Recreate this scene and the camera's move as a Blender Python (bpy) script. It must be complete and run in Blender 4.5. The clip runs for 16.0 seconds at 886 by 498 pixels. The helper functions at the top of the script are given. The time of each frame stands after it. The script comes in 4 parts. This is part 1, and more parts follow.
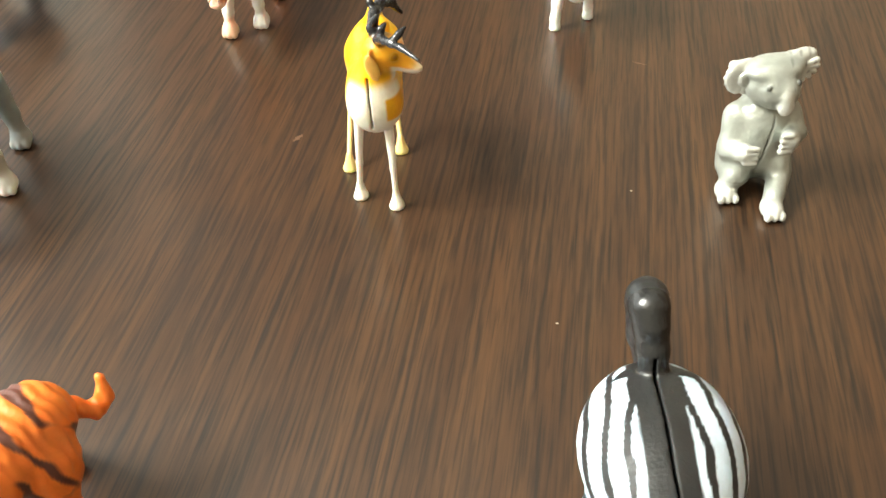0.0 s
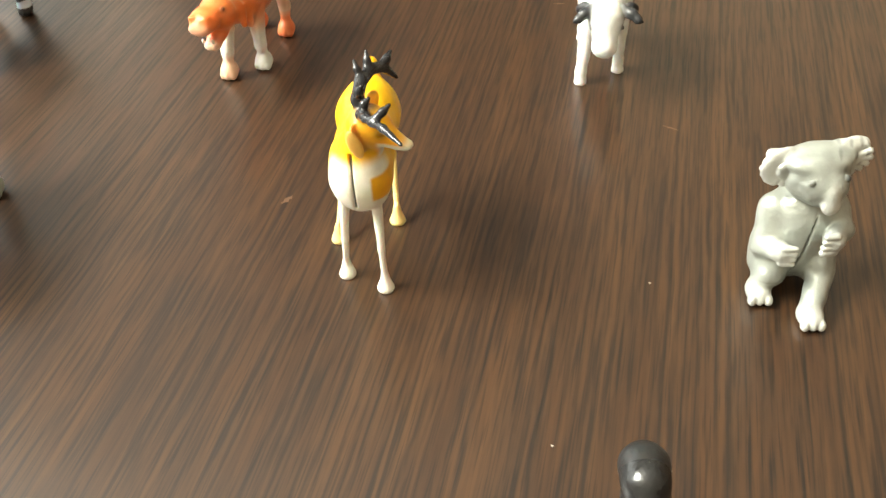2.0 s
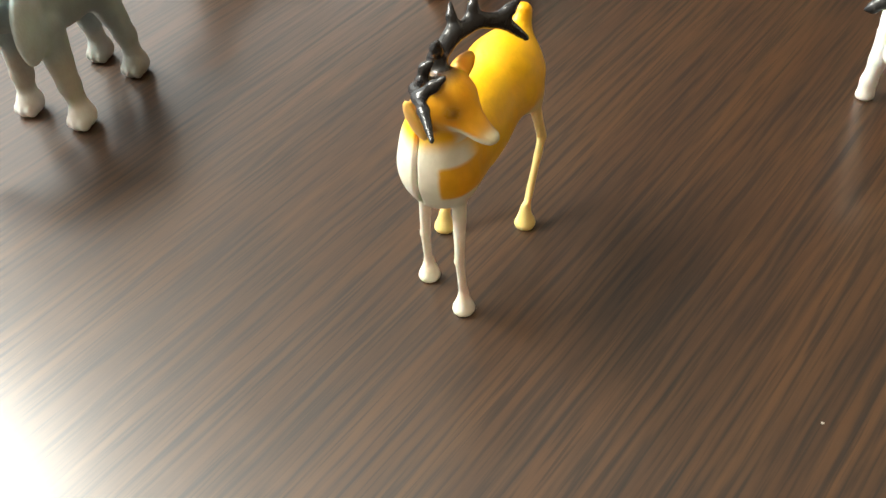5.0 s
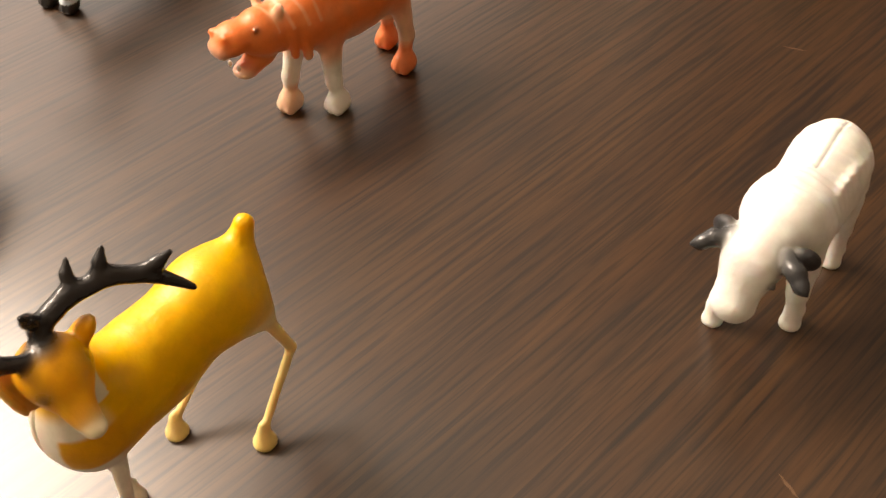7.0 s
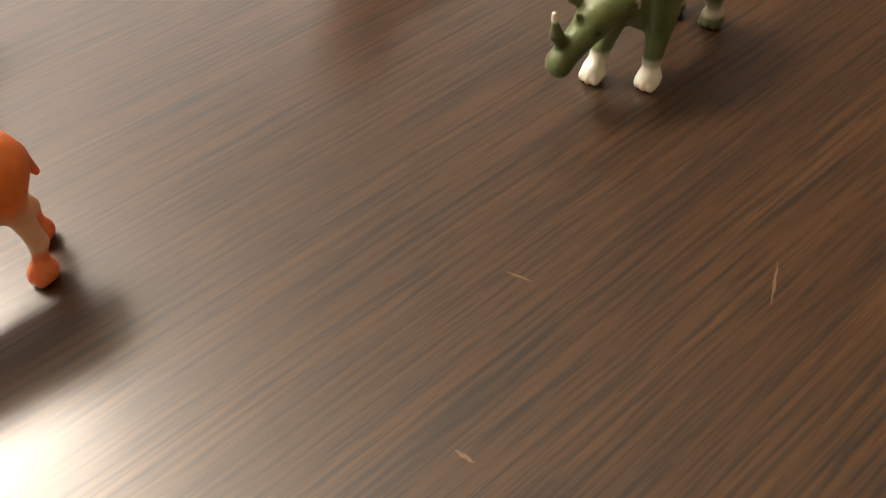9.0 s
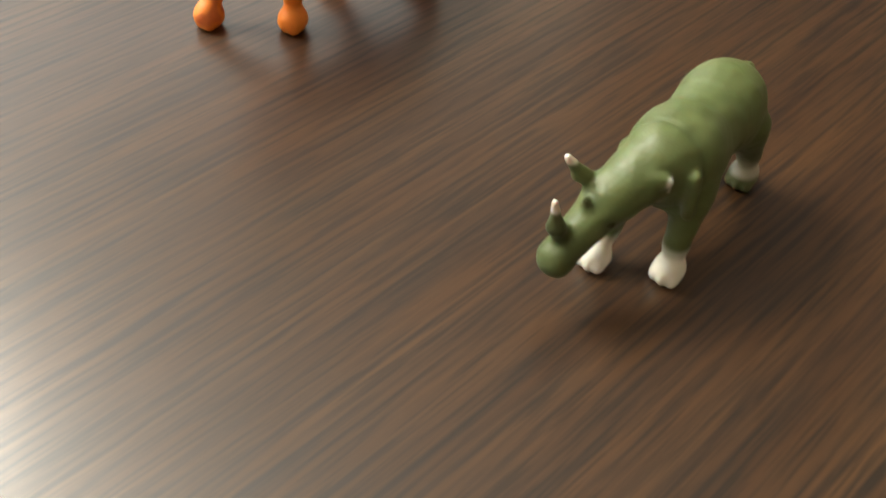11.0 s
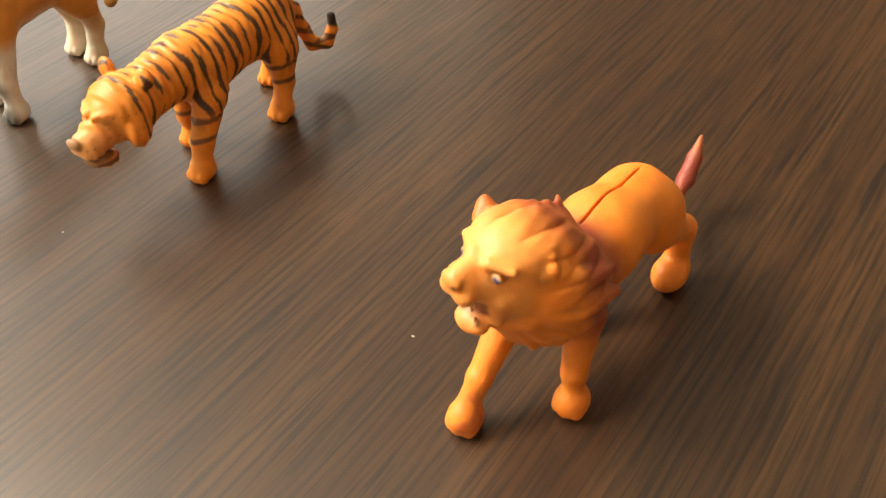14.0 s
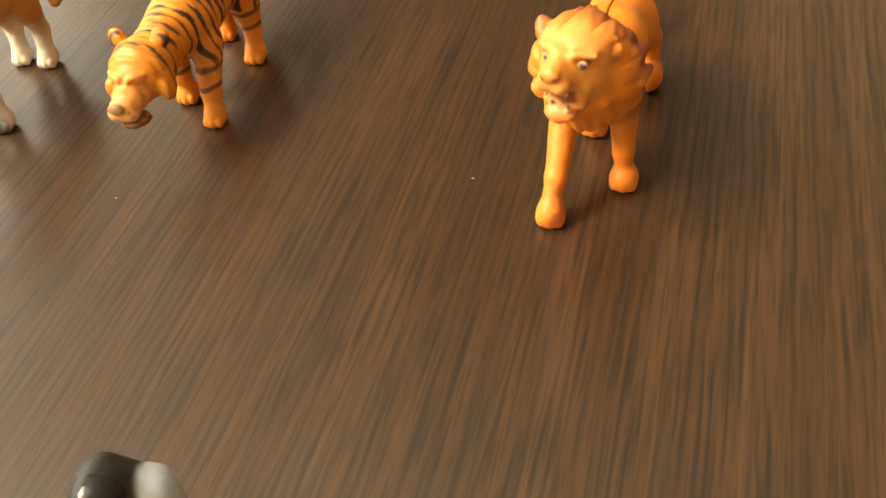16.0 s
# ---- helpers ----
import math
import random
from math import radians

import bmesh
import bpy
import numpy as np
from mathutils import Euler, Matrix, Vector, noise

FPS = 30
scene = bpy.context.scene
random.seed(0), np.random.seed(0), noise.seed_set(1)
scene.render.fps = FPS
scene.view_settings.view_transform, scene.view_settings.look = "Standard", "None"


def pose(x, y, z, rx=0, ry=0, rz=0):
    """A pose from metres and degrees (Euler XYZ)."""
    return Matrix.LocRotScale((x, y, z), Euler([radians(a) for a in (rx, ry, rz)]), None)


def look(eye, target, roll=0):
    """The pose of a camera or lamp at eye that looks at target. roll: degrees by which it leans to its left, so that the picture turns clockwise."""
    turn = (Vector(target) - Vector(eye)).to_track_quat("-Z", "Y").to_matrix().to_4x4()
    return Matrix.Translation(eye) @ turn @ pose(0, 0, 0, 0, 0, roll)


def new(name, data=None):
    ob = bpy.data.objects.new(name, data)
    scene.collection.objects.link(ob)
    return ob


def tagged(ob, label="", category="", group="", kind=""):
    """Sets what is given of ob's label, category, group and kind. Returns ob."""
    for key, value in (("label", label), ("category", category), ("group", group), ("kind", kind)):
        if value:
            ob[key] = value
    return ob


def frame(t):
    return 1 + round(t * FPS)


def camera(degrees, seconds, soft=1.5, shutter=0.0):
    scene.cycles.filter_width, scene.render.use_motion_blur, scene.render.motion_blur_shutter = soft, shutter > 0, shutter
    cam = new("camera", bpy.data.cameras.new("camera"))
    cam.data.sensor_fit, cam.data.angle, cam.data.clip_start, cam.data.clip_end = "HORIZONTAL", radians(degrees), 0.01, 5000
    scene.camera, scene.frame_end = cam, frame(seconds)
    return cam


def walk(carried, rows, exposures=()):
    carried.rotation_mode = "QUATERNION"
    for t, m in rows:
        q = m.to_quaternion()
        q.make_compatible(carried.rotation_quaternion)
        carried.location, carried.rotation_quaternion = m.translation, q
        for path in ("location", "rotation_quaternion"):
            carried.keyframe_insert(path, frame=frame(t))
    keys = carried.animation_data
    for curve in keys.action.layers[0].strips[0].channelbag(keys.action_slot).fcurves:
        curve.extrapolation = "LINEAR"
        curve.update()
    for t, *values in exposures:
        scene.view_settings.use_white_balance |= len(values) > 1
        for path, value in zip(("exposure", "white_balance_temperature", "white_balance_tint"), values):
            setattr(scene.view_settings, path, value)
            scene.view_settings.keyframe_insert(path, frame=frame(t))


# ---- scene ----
cam = camera(51.07, 16.0, soft=1.5, shutter=0.12)
PATH = [
    (0, (0.0695, -0.2613, 0.2258), (0.0328, -0.0804, 0.0572), -3.71),
    (0.5, (0.0889, -0.2426, 0.2147), (0.0426, -0.0561, 0.0547), -3.22),
    (1, (0.0851, -0.2349, 0.2188), (0.0321, -0.0506, 0.0584), -5.02),
    (1.5, (0.0853, -0.2228, 0.2239), (0.0320, -0.0404, 0.0615), -4.48),
    (2, (0.0779, -0.2109, 0.2221), (0.0296, -0.0320, 0.0542), -3.59),
    (2.5, (0.0772, -0.1982, 0.2274), (0.0208, -0.0261, 0.0550), -5.22),
    (3, (0.0730, -0.1912, 0.2222), (0.0126, -0.0230, 0.0473), -5.90),
    (5.5, (0.1185, -0.0912, 0.1785), (-0.0125, 0.0277, 0.0019), -5.89),
    (6, (0.1253, -0.0674, 0.1822), (-0.0073, 0.0482, 0.0045), -4.33),
    (6.5, (0.1188, -0.0377, 0.1911), (-0.0117, 0.0773, 0.0115), -5.18),
    (7, (0.1208, -0.0079, 0.1910), (-0.0123, 0.1047, 0.0118), -5.21),
    (7.5, (0.1219, 0.0235, 0.2042), (-0.0102, 0.1372, 0.0250), -5.36),
    (8, (0.1345, 0.0667, 0.2079), (0.0007, 0.1813, 0.0305), -4.81),
    (8.5, (0.1268, 0.1068, 0.2006), (-0.0091, 0.2146, 0.0205), -4.70),
    (10.8, (0.0612, 0.1954, 0.1878), (-0.0544, 0.3123, -0.0006), 2.27),
    (11, (0.0394, 0.2010, 0.1777), (-0.0803, 0.3232, -0.0047), 2.40),
    (11.5, (0.0069, 0.2373, 0.1806), (-0.1383, 0.3482, 0.0099), -3.01),
    (12, (-0.0225, 0.2416, 0.1972), (-0.1664, 0.3596, 0.0301), -1.01),
    (12.5, (-0.0575, 0.2380, 0.1934), (-0.2066, 0.3520, 0.0282), -0.30),
    (13, (-0.0746, 0.2435, 0.1965), (-0.2138, 0.3700, 0.0319), 0.15),
    (13.5, (-0.0970, 0.2390, 0.1943), (-0.2249, 0.3753, 0.0284), -1.24),
    (14, (-0.1145, 0.2152, 0.1944), (-0.2290, 0.3624, 0.0279), -4.60),
    (14.5, (-0.1325, 0.1791, 0.1959), (-0.2309, 0.3400, 0.0319), -5.97),
    (15, (-0.1350, 0.1679, 0.1908), (-0.2141, 0.3362, 0.0238), -5.04),
    (15.5, (-0.1420, 0.1462, 0.2015), (-0.2025, 0.3181, 0.0303), -8.02),
    (16, (-0.1538, 0.1225, 0.2022), (-0.2237, 0.2891, 0.0294), -11.09),
]
walk(cam, [(t, look(eye, target, roll)) for t, eye, target, roll in PATH],
     exposures=[(0, 0.84, 7900, 10), (3, 0.83, 8100, 10), (5.5, 0.2, 8000, 14), (6.5, 0.0, 9800, 26), (7.5, 0.04, 10700, 28), (8.0, 0.04, 9200, 21), (8.5, 0.09, 9700, 24), (11, 0.26, 8400, 13), (12, 0.13, 10000, 25), (13, 0.16, 10000, 22), (14, 0.43, 9700, 17), (16, 0.49, 11000, 12)])

# ---- world and light ----
MM = 0.001
world = bpy.data.worlds.new("sky")
scene.world = world
world.use_nodes = True
wn = world.node_tree
sky = wn.nodes.new("ShaderNodeTexSky")
sky.sky_type, sky.sun_disc = "NISHITA", False
sky.sun_elevation, sky.sun_rotation = radians(50), radians(100)
wn.nodes["Background"].inputs["Strength"].default_value = 0.1
wn.links.new(sky.outputs[0], wn.nodes["Background"].inputs["Color"])

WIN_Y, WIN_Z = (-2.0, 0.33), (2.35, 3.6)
LOW_Y, LOW_Z = (-2.0, 3.05), (0.25, 2.1)
WALL_W, WALL_E, WALL_N, WALL_S = -2.7, 2.6, 3.2, -2.6
FLOOR, CEILING = -0.75, 3.7


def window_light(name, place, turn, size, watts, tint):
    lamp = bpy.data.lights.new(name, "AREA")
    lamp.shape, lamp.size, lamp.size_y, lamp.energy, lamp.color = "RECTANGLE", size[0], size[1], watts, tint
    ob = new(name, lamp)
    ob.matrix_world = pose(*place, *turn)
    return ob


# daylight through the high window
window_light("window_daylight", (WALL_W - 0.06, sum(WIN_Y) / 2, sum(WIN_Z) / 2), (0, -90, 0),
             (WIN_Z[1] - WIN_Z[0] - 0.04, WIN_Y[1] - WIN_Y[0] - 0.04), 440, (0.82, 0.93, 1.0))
# dimmer light through the tall lower panes
window_light("window_daylight_low", (WALL_W - 0.06, sum(LOW_Y) / 2, sum(LOW_Z) / 2), (0, -90, 0),
             (LOW_Z[1] - LOW_Z[0] - 0.04, LOW_Y[1] - LOW_Y[0] - 0.04), 49, (0.84, 0.94, 1.0))


# ---- materials ----
def material(name, rough=0.5, spec=0.5, metal=0.0):
    m = bpy.data.materials.new(name)
    m.use_nodes = True
    b = m.node_tree.nodes["Principled BSDF"]
    b.inputs["Roughness"].default_value = rough
    b.inputs["Specular IOR Level"].default_value = spec
    b.inputs["Metallic"].default_value = metal
    return m, m.node_tree, b


def node(tree, kind, **settings):
    n = tree.nodes.new("ShaderNode" + kind)
    for key, value in settings.items():
        n.inputs[key.replace("_", " ")].default_value = value
    return n


def noise_at(tree, vector, scale, detail=3.0, rough=0.55, distortion=0.0):
    n = node(tree, "TexNoise", Scale=scale, Detail=detail, Roughness=rough, Distortion=distortion)
    tree.links.new(vector, n.inputs["Vector"])
    return n.outputs["Fac"]


def stretched(tree, scale, turn=0.0):
    co = node(tree, "TexCoord")
    mp = node(tree, "Mapping")
    mp.inputs["Scale"].default_value = scale
    mp.inputs["Rotation"].default_value = (0, 0, radians(turn))
    tree.links.new(co.outputs["Object"], mp.inputs["Vector"])
    return mp.outputs[0]


def ramp(tree, fac, stops):
    r = node(tree, "ValToRGB")
    els = r.color_ramp.elements
    while len(els) < len(stops):
        els.new(0.5)
    for el, (pos, col) in zip(els, stops):
        el.position, el.color = pos, (*col, 1) if len(col) == 3 else col
    tree.links.new(fac, r.inputs["Fac"])
    return r.outputs["Color"]


def mixed(tree, fac, a, b, blend="MIX"):
    m = tree.nodes.new("ShaderNodeMix")
    m.data_type, m.blend_type = "RGBA", blend
    for value, socket in ((fac, m.inputs[0]), (a, m.inputs[6]), (b, m.inputs[7])):
        if isinstance(value, bpy.types.NodeSocket):
            tree.links.new(value, socket)
        else:
            socket.default_value = value if isinstance(value, float) else (*value, 1)
    return m.outputs[2]


def bumped(tree, bsdf, height, strength, distance):
    b = node(tree, "Bump", Strength=strength, Distance=distance)
    tree.links.new(height, b.inputs["Height"])
    tree.links.new(b.outputs[0], bsdf.inputs["Normal"])


def wood_veneer():
    m, t, b = material("dark_wood_veneer", 0.4, 0.48)
    b.inputs["Coat Weight"].default_value, b.inputs["Coat Roughness"].default_value = 0.55, 0.22
    weave = node(t, "TexWave", Scale=1.0, Distortion=7.0, Detail=3.0, Detail_Scale=1.4, Detail_Roughness=0.6)
    t.links.new(stretched(t, (98, 17, 98)), weave.inputs["Vector"])
    dashes = noise_at(t, stretched(t, (500, 11, 500)), 1.0, 2.0, 0.6, 0.05)
    streak = mixed(t, 0.86, weave.outputs["Fac"], dashes)
    pores = noise_at(t, stretched(t, (1150, 34, 1150)), 1.0, 1.5, 0.5)
    band = noise_at(t, stretched(t, (75, 4.0, 75)), 1.0, 4.0, 0.6, 0.2)
    base = ramp(t, band, [(0.34, (0.0315, 0.0120, 0.0037)), (0.5, (0.0410, 0.0166, 0.0054)), (0.68, (0.0520, 0.0222, 0.0076))])
    lit = ramp(t, streak, [(0.33, (0.26, 0.25, 0.25)), (0.47, (0.86, 0.86, 0.86)), (0.64, (1.23, 1.22, 1.21))])
    dark = ramp(t, pores, [(0.35, (0.40, 0.39, 0.39)), (0.47, (1, 1, 1))])
    col = mixed(t, 1.0, mixed(t, 1.0, base, lit, "MULTIPLY"), dark, "MULTIPLY")
    t.links.new(col, b.inputs["Base Color"])
    ro = node(t, "MapRange")
    t.links.new(streak, ro.inputs[0])
    ro.inputs[1].default_value, ro.inputs[2].default_value = 0.3, 0.7
    ro.inputs[3].default_value, ro.inputs[4].default_value = 0.46, 0.38
    t.links.new(ro.outputs[0], b.inputs["Roughness"])
    bumped(t, b, mixed(t, 0.5, streak, pores), 0.06, 0.0005)
    return m


def toy_plastic(name, rough, spec=0.5, metal=0.0, relief=0.25, soft=0.0):
    m, t, b = material(name, rough, spec, metal)
    b.inputs["Subsurface Weight"].default_value, b.inputs["Subsurface Scale"].default_value = soft, 0.004
    paint = t.nodes.new("ShaderNodeVertexColor")
    paint.layer_name = "paint"
    co = stretched(t, (1, 1, 1))
    blotch = noise_at(t, co, 160.0, 3.0)
    fine = noise_at(t, co, 900.0, 2.0)
    var = ramp(t, blotch, [(0.3, (0.86, 0.85, 0.84)), (0.7, (1.06, 1.06, 1.06))])
    t.links.new(mixed(t, 1.0, paint.outputs[0], var, "MULTIPLY"), b.inputs["Base Color"])
    ro = node(t, "MapRange")
    t.links.new(blotch, ro.inputs[0])
    ro.inputs[3].default_value, ro.inputs[4].default_value = rough - 0.08, rough + 0.1
    t.links.new(ro.outputs[0], b.inputs["Roughness"])
    bumped(t, b, fine, relief, 0.0005)
    return m


def plain(name, col, rough, spec=0.5, spread=0.12, scale=6.0):
    m, t, b = material(name, rough, spec)
    n = noise_at(t, stretched(t, (1, 1, 1)), scale, 4.0)
    lo, hi = tuple(c * (1 - spread) for c in col), tuple(c * (1 + spread) for c in col)
    t.links.new(ramp(t, n, [(0.3, lo), (0.7, hi)]), b.inputs["Base Color"])
    bumped(t, b, noise_at(t, stretched(t, (1, 1, 1)), scale * 30, 2.0), 0.1, 0.002)
    return m


VENEER = wood_veneer()
MATTE = toy_plastic("painted_soft_plastic", 0.5, soft=0.25)
SATIN = toy_plastic("satin_plastic", 0.38, soft=0.2)
PEARL = toy_plastic("pearl_plastic", 0.34, 0.6, 0.45, 0.3)
GLOSS = toy_plastic("glossy_paint", 0.22)
WALL_PAINT = plain("wall_paint", (0.74, 0.72, 0.68), 0.8)
WALL_BEIGE = plain("beige_wall_paint", (0.33, 0.29, 0.23), 0.8)
WALL_TAN = plain("tan_wall_paint", (0.13, 0.085, 0.055), 0.75)
CEIL_PAINT = plain("ceiling_paint", (0.68, 0.66, 0.62), 0.85)
FLOOR_TILE = plain("floor_tiles", (0.34, 0.30, 0.25), 0.4)
DOOR_WOOD = plain("dark_door_wood", (0.03, 0.012, 0.006), 0.6)
FRAME_WHITE = plain("window_frame_paint", (0.75, 0.75, 0.74), 0.4)
DUST = plain("pale_dust", (0.36, 0.34, 0.30), 0.8)
SCRATCH = plain("scratched_veneer", (0.115, 0.064, 0.036), 0.45)


# ---- mesh helpers ----
def part(name, bm, mat, parent=None, label=""):
    mesh = bpy.data.meshes.new(name)
    bm.to_mesh(mesh)
    bm.free()
    mesh.materials.append(mat)
    ob = new(name, mesh)
    ob.parent = parent
    return tagged(ob, label)


def box(lo, hi, bevel=0.0):
    bm = bmesh.new()
    bmesh.ops.create_cube(bm, size=1.0)
    for v in bm.verts:
        v.co = Vector(tuple(lo[i] + (v.co[i] + 0.5) * (hi[i] - lo[i]) for i in range(3)))
    if bevel:
        bmesh.ops.bevel(bm, geom=bm.edges[:], offset=bevel, segments=2, affect="EDGES")
    return bm


def merged(*pieces):
    out = bmesh.new()
    for piece in pieces:
        mesh = bpy.data.meshes.new("piece")
        piece.to_mesh(mesh)
        piece.free()
        out.from_mesh(mesh)
        bpy.data.meshes.remove(mesh)
    return out


# ---- the room ----
T = 0.12
tagged(part("floor", box((WALL_W, WALL_S, FLOOR - T), (WALL_E, WALL_N, FLOOR)), FLOOR_TILE), "plain tiled floor of the room", "floor", kind="structure")
tagged(part("ceiling", box((WALL_W, WALL_S, CEILING), (WALL_E, WALL_N, CEILING + T)), CEIL_PAINT), "plain off-white ceiling", "ceiling", kind="structure")
tagged(part("wall_east", box((WALL_E, WALL_S, FLOOR), (WALL_E + T, WALL_N, CEILING)), WALL_TAN), "brown painted wall", "wall", kind="structure")
tagged(part("wall_south", box((WALL_W, WALL_S - T, FLOOR), (WALL_E, WALL_S, CEILING)), WALL_BEIGE), "plain beige wall", "wall", kind="structure")
X0, X1 = WALL_W - T, WALL_W
tagged(part("wall_west", merged(
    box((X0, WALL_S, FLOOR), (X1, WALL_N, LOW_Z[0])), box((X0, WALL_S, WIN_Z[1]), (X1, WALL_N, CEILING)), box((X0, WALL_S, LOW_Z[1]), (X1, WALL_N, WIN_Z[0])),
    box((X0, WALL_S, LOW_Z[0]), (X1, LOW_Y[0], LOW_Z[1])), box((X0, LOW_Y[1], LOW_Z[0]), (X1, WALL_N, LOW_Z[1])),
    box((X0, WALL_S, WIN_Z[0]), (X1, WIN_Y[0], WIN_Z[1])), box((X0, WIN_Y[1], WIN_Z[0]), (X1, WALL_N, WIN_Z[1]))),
    WALL_PAINT), "plain pale wall with tall windows", "wall", kind="structure")
DOOR_X = (-2.05, -0.2)
tagged(part("wall_north", box((WALL_W, WALL_N, FLOOR), (DOOR_X[0], WALL_N + T, CEILING)), WALL_PAINT), "plain pale wall", "wall", kind="structure")
tagged(part("wall_north_beside_door", box((DOOR_X[1], WALL_N, FLOOR), (WALL_E, WALL_N + T, CEILING)), WALL_BEIGE), "plain beige wall", "wall", kind="structure")
tagged(part("door_1", box((DOOR_X[0], WALL_N + 0.02, FLOOR), (DOOR_X[1], WALL_N + T, CEILING)), DOOR_WOOD), "tall dark wooden door panel", "door", kind="structure")


# ---- the table ----
def build_table():
    table = tagged(new("table"), "dark brown wood-veneer table with a satin sheen", "table")
    x0, x1, y0, y1 = -0.75, 0.55, -0.55, 0.95
    part("tabletop", box((x0, y0, -0.03), (x1, y1, 0), 0.003), VENEER, table)
    for x in (x0 + 0.05, x1 - 0.05):
        for y in (y0 + 0.05, y1 - 0.05):
            part("leg", box((x - 0.03, y - 0.03, FLOOR), (x + 0.03, y + 0.03, -0.03), 0.003), VENEER, table)
    part("apron", merged(box((x0 + 0.08, y0 + 0.04, -0.11), (x1 - 0.08, y0 + 0.06, -0.03)), box((x0 + 0.08, y1 - 0.06, -0.11), (x1 - 0.08, y1 - 0.04, -0.03)),
                         box((x0 + 0.04, y0 + 0.08, -0.11), (x0 + 0.06, y1 - 0.08, -0.03)), box((x1 - 0.06, y0 + 0.08, -0.11), (x1 - 0.04, y1 - 0.08, -0.03))), VENEER, table)
    return table


build_table()


# ---- moulded plastic animals: blended rounded forms in millimetres, facing -y ----
def smooth(a, b, x):
    u = np.clip((x - a) / (b - a), 0, 1)
    return u * u * (3 - 2 * u)


def wobble(p, size, seed=0.0):
    """Cheap smooth variation between -1 and 1."""
    q = p / size + seed
    return (np.sin(q[:, 0] * 1.7 + 1.3 * np.sin(q[:, 1] * 1.1 + seed)) + np.sin(q[:, 1] * 1.9 + 1.2 * np.sin(q[:, 2] * 1.3))
            + np.sin(q[:, 2] * 1.6 + 1.4 * np.sin(q[:, 0] * 1.2 + seed))) / 3


class Moulding:
    def __init__(self):
        self.forms = []
        self.cuts = []
        self.paints = []
        self.relief = None

    def cone(self, a, b, ra, rb, col, where, k=3.0):
        a, b = np.array(a, float), np.array(b, float)
        r = max(ra, rb)
        self.forms.append((lambda p: self.cone_field(p, a, b, ra, rb), np.minimum(a, b) - r, np.maximum(a, b) + r, col, where, k))

    def cone_field(self, p, a, b, ra, rb):
        ab = b - a
        u = np.clip(((p - a) @ ab) / (ab @ ab), 0, 1)
        return np.linalg.norm(p - a - u[:, None] * ab, axis=1) - (ra + (rb - ra) * u)

    def ball(self, c, r, col, where, turn=(0, 0, 0), k=3.0):
        c, r = np.array(c, float), np.array(r, float)
        m = np.array(Euler([radians(v) for v in turn]).to_matrix())

        def field(p):
            q = (p - c) @ m
            n1 = np.linalg.norm(q / r, axis=1)
            n2 = np.linalg.norm(q / (r * r), axis=1)
            return np.where(n2 > 1e-9, n1 * (n1 - 1) / np.maximum(n2, 1e-9), -r.min())
        self.forms.append((field, c - r.max(), c + r.max(), col, where, k))

    def chain(self, points, radii, col, where, k=2.0):
        for a, b, ra, rb in zip(points, points[1:], radii, radii[1:]):
            self.cone(a, b, ra, rb, col, where, k)

    def slot(self, lo, hi, lean=0.0):
        self.cuts.append((np.array(lo, float), np.array(hi, float), lean))

    def build(self, step=0.6):
        lo = np.min([f[1] for f in self.forms], axis=0) - 3
        hi = np.max([f[2] for f in self.forms], axis=0) + 3
        lo = np.floor(lo / step) * step + step * 0.25
        n = np.ceil((hi - lo) / step).astype(int) + 1
        grid = np.full(n, 9.0)
        axes = [lo[i] + step * np.arange(n[i]) for i in range(3)]
        for field, a, b, col, where, k in self.forms:
            i0 = np.maximum(((a - 1.6 * k - 1 - lo) / step).astype(int), 0)
            i1 = np.minimum(((b + 1.6 * k + 1 - lo) / step).astype(int) + 2, n)
            cut = tuple(slice(i0[i], i1[i]) for i in range(3))
            mesh = np.stack(np.meshgrid(*[axes[i][cut[i]] for i in range(3)], indexing="ij"), -1)
            d = field(mesh.reshape(-1, 3)).reshape(mesh.shape[:3])
            old = grid[cut]
            h = np.maximum(k - np.abs(old - d), 0) / k
            grid[cut] = np.minimum(old, d) - h * h * k * 0.25
        for a, b, lean in self.cuts:
            mesh = np.stack(np.meshgrid(*axes, indexing="ij"), -1)
            mesh[..., 0] -= lean * np.maximum(mesh[..., 2] - a[2], 0)
            q = np.maximum(np.maximum(a - mesh, mesh - b), -9).max(-1)
            grid = np.maximum(grid, -q)
        # the underside is cut flat where it meets the table
        grid = np.maximum(grid, -(axes[2][None, None, :]))
        grid += 1e-5
        return self.surface(grid, lo, step)

    def surface(self, s, lo, step):
        inside = s < 0
        corners = [(i, j, k) for i in (0, 1) for j in (0, 1) for k in (0, 1)]
        view = lambda a, c: a[c[0]:a.shape[0] - 1 + c[0], c[1]:a.shape[1] - 1 + c[1], c[2]:a.shape[2] - 1 + c[2]]
        count = sum(view(inside, c).astype(np.int8) for c in corners)
        cells = np.argwhere((count > 0) & (count < 8))
        index = np.full(count.shape, -1, np.int64)
        index[tuple(cells.T)] = np.arange(len(cells))
        total, hits = np.zeros((len(cells), 3)), np.zeros(len(cells))
        for a in corners:
            for ax in range(3):
                if a[ax]:
                    continue
                b = tuple(v + (i == ax) for i, v in enumerate(a))
                va, vb = s[tuple((cells + a).T)], s[tuple((cells + b).T)]
                cross = (va < 0) != (vb < 0)
                u = np.where(cross, va / np.where(cross, va - vb, 1), 0)
                spot = np.tile(np.array(a, float), (len(cells), 1))
                spot[:, ax] += u
                total += spot * cross[:, None]
                hits += cross
        verts = lo + step * (cells + total / hits[:, None])
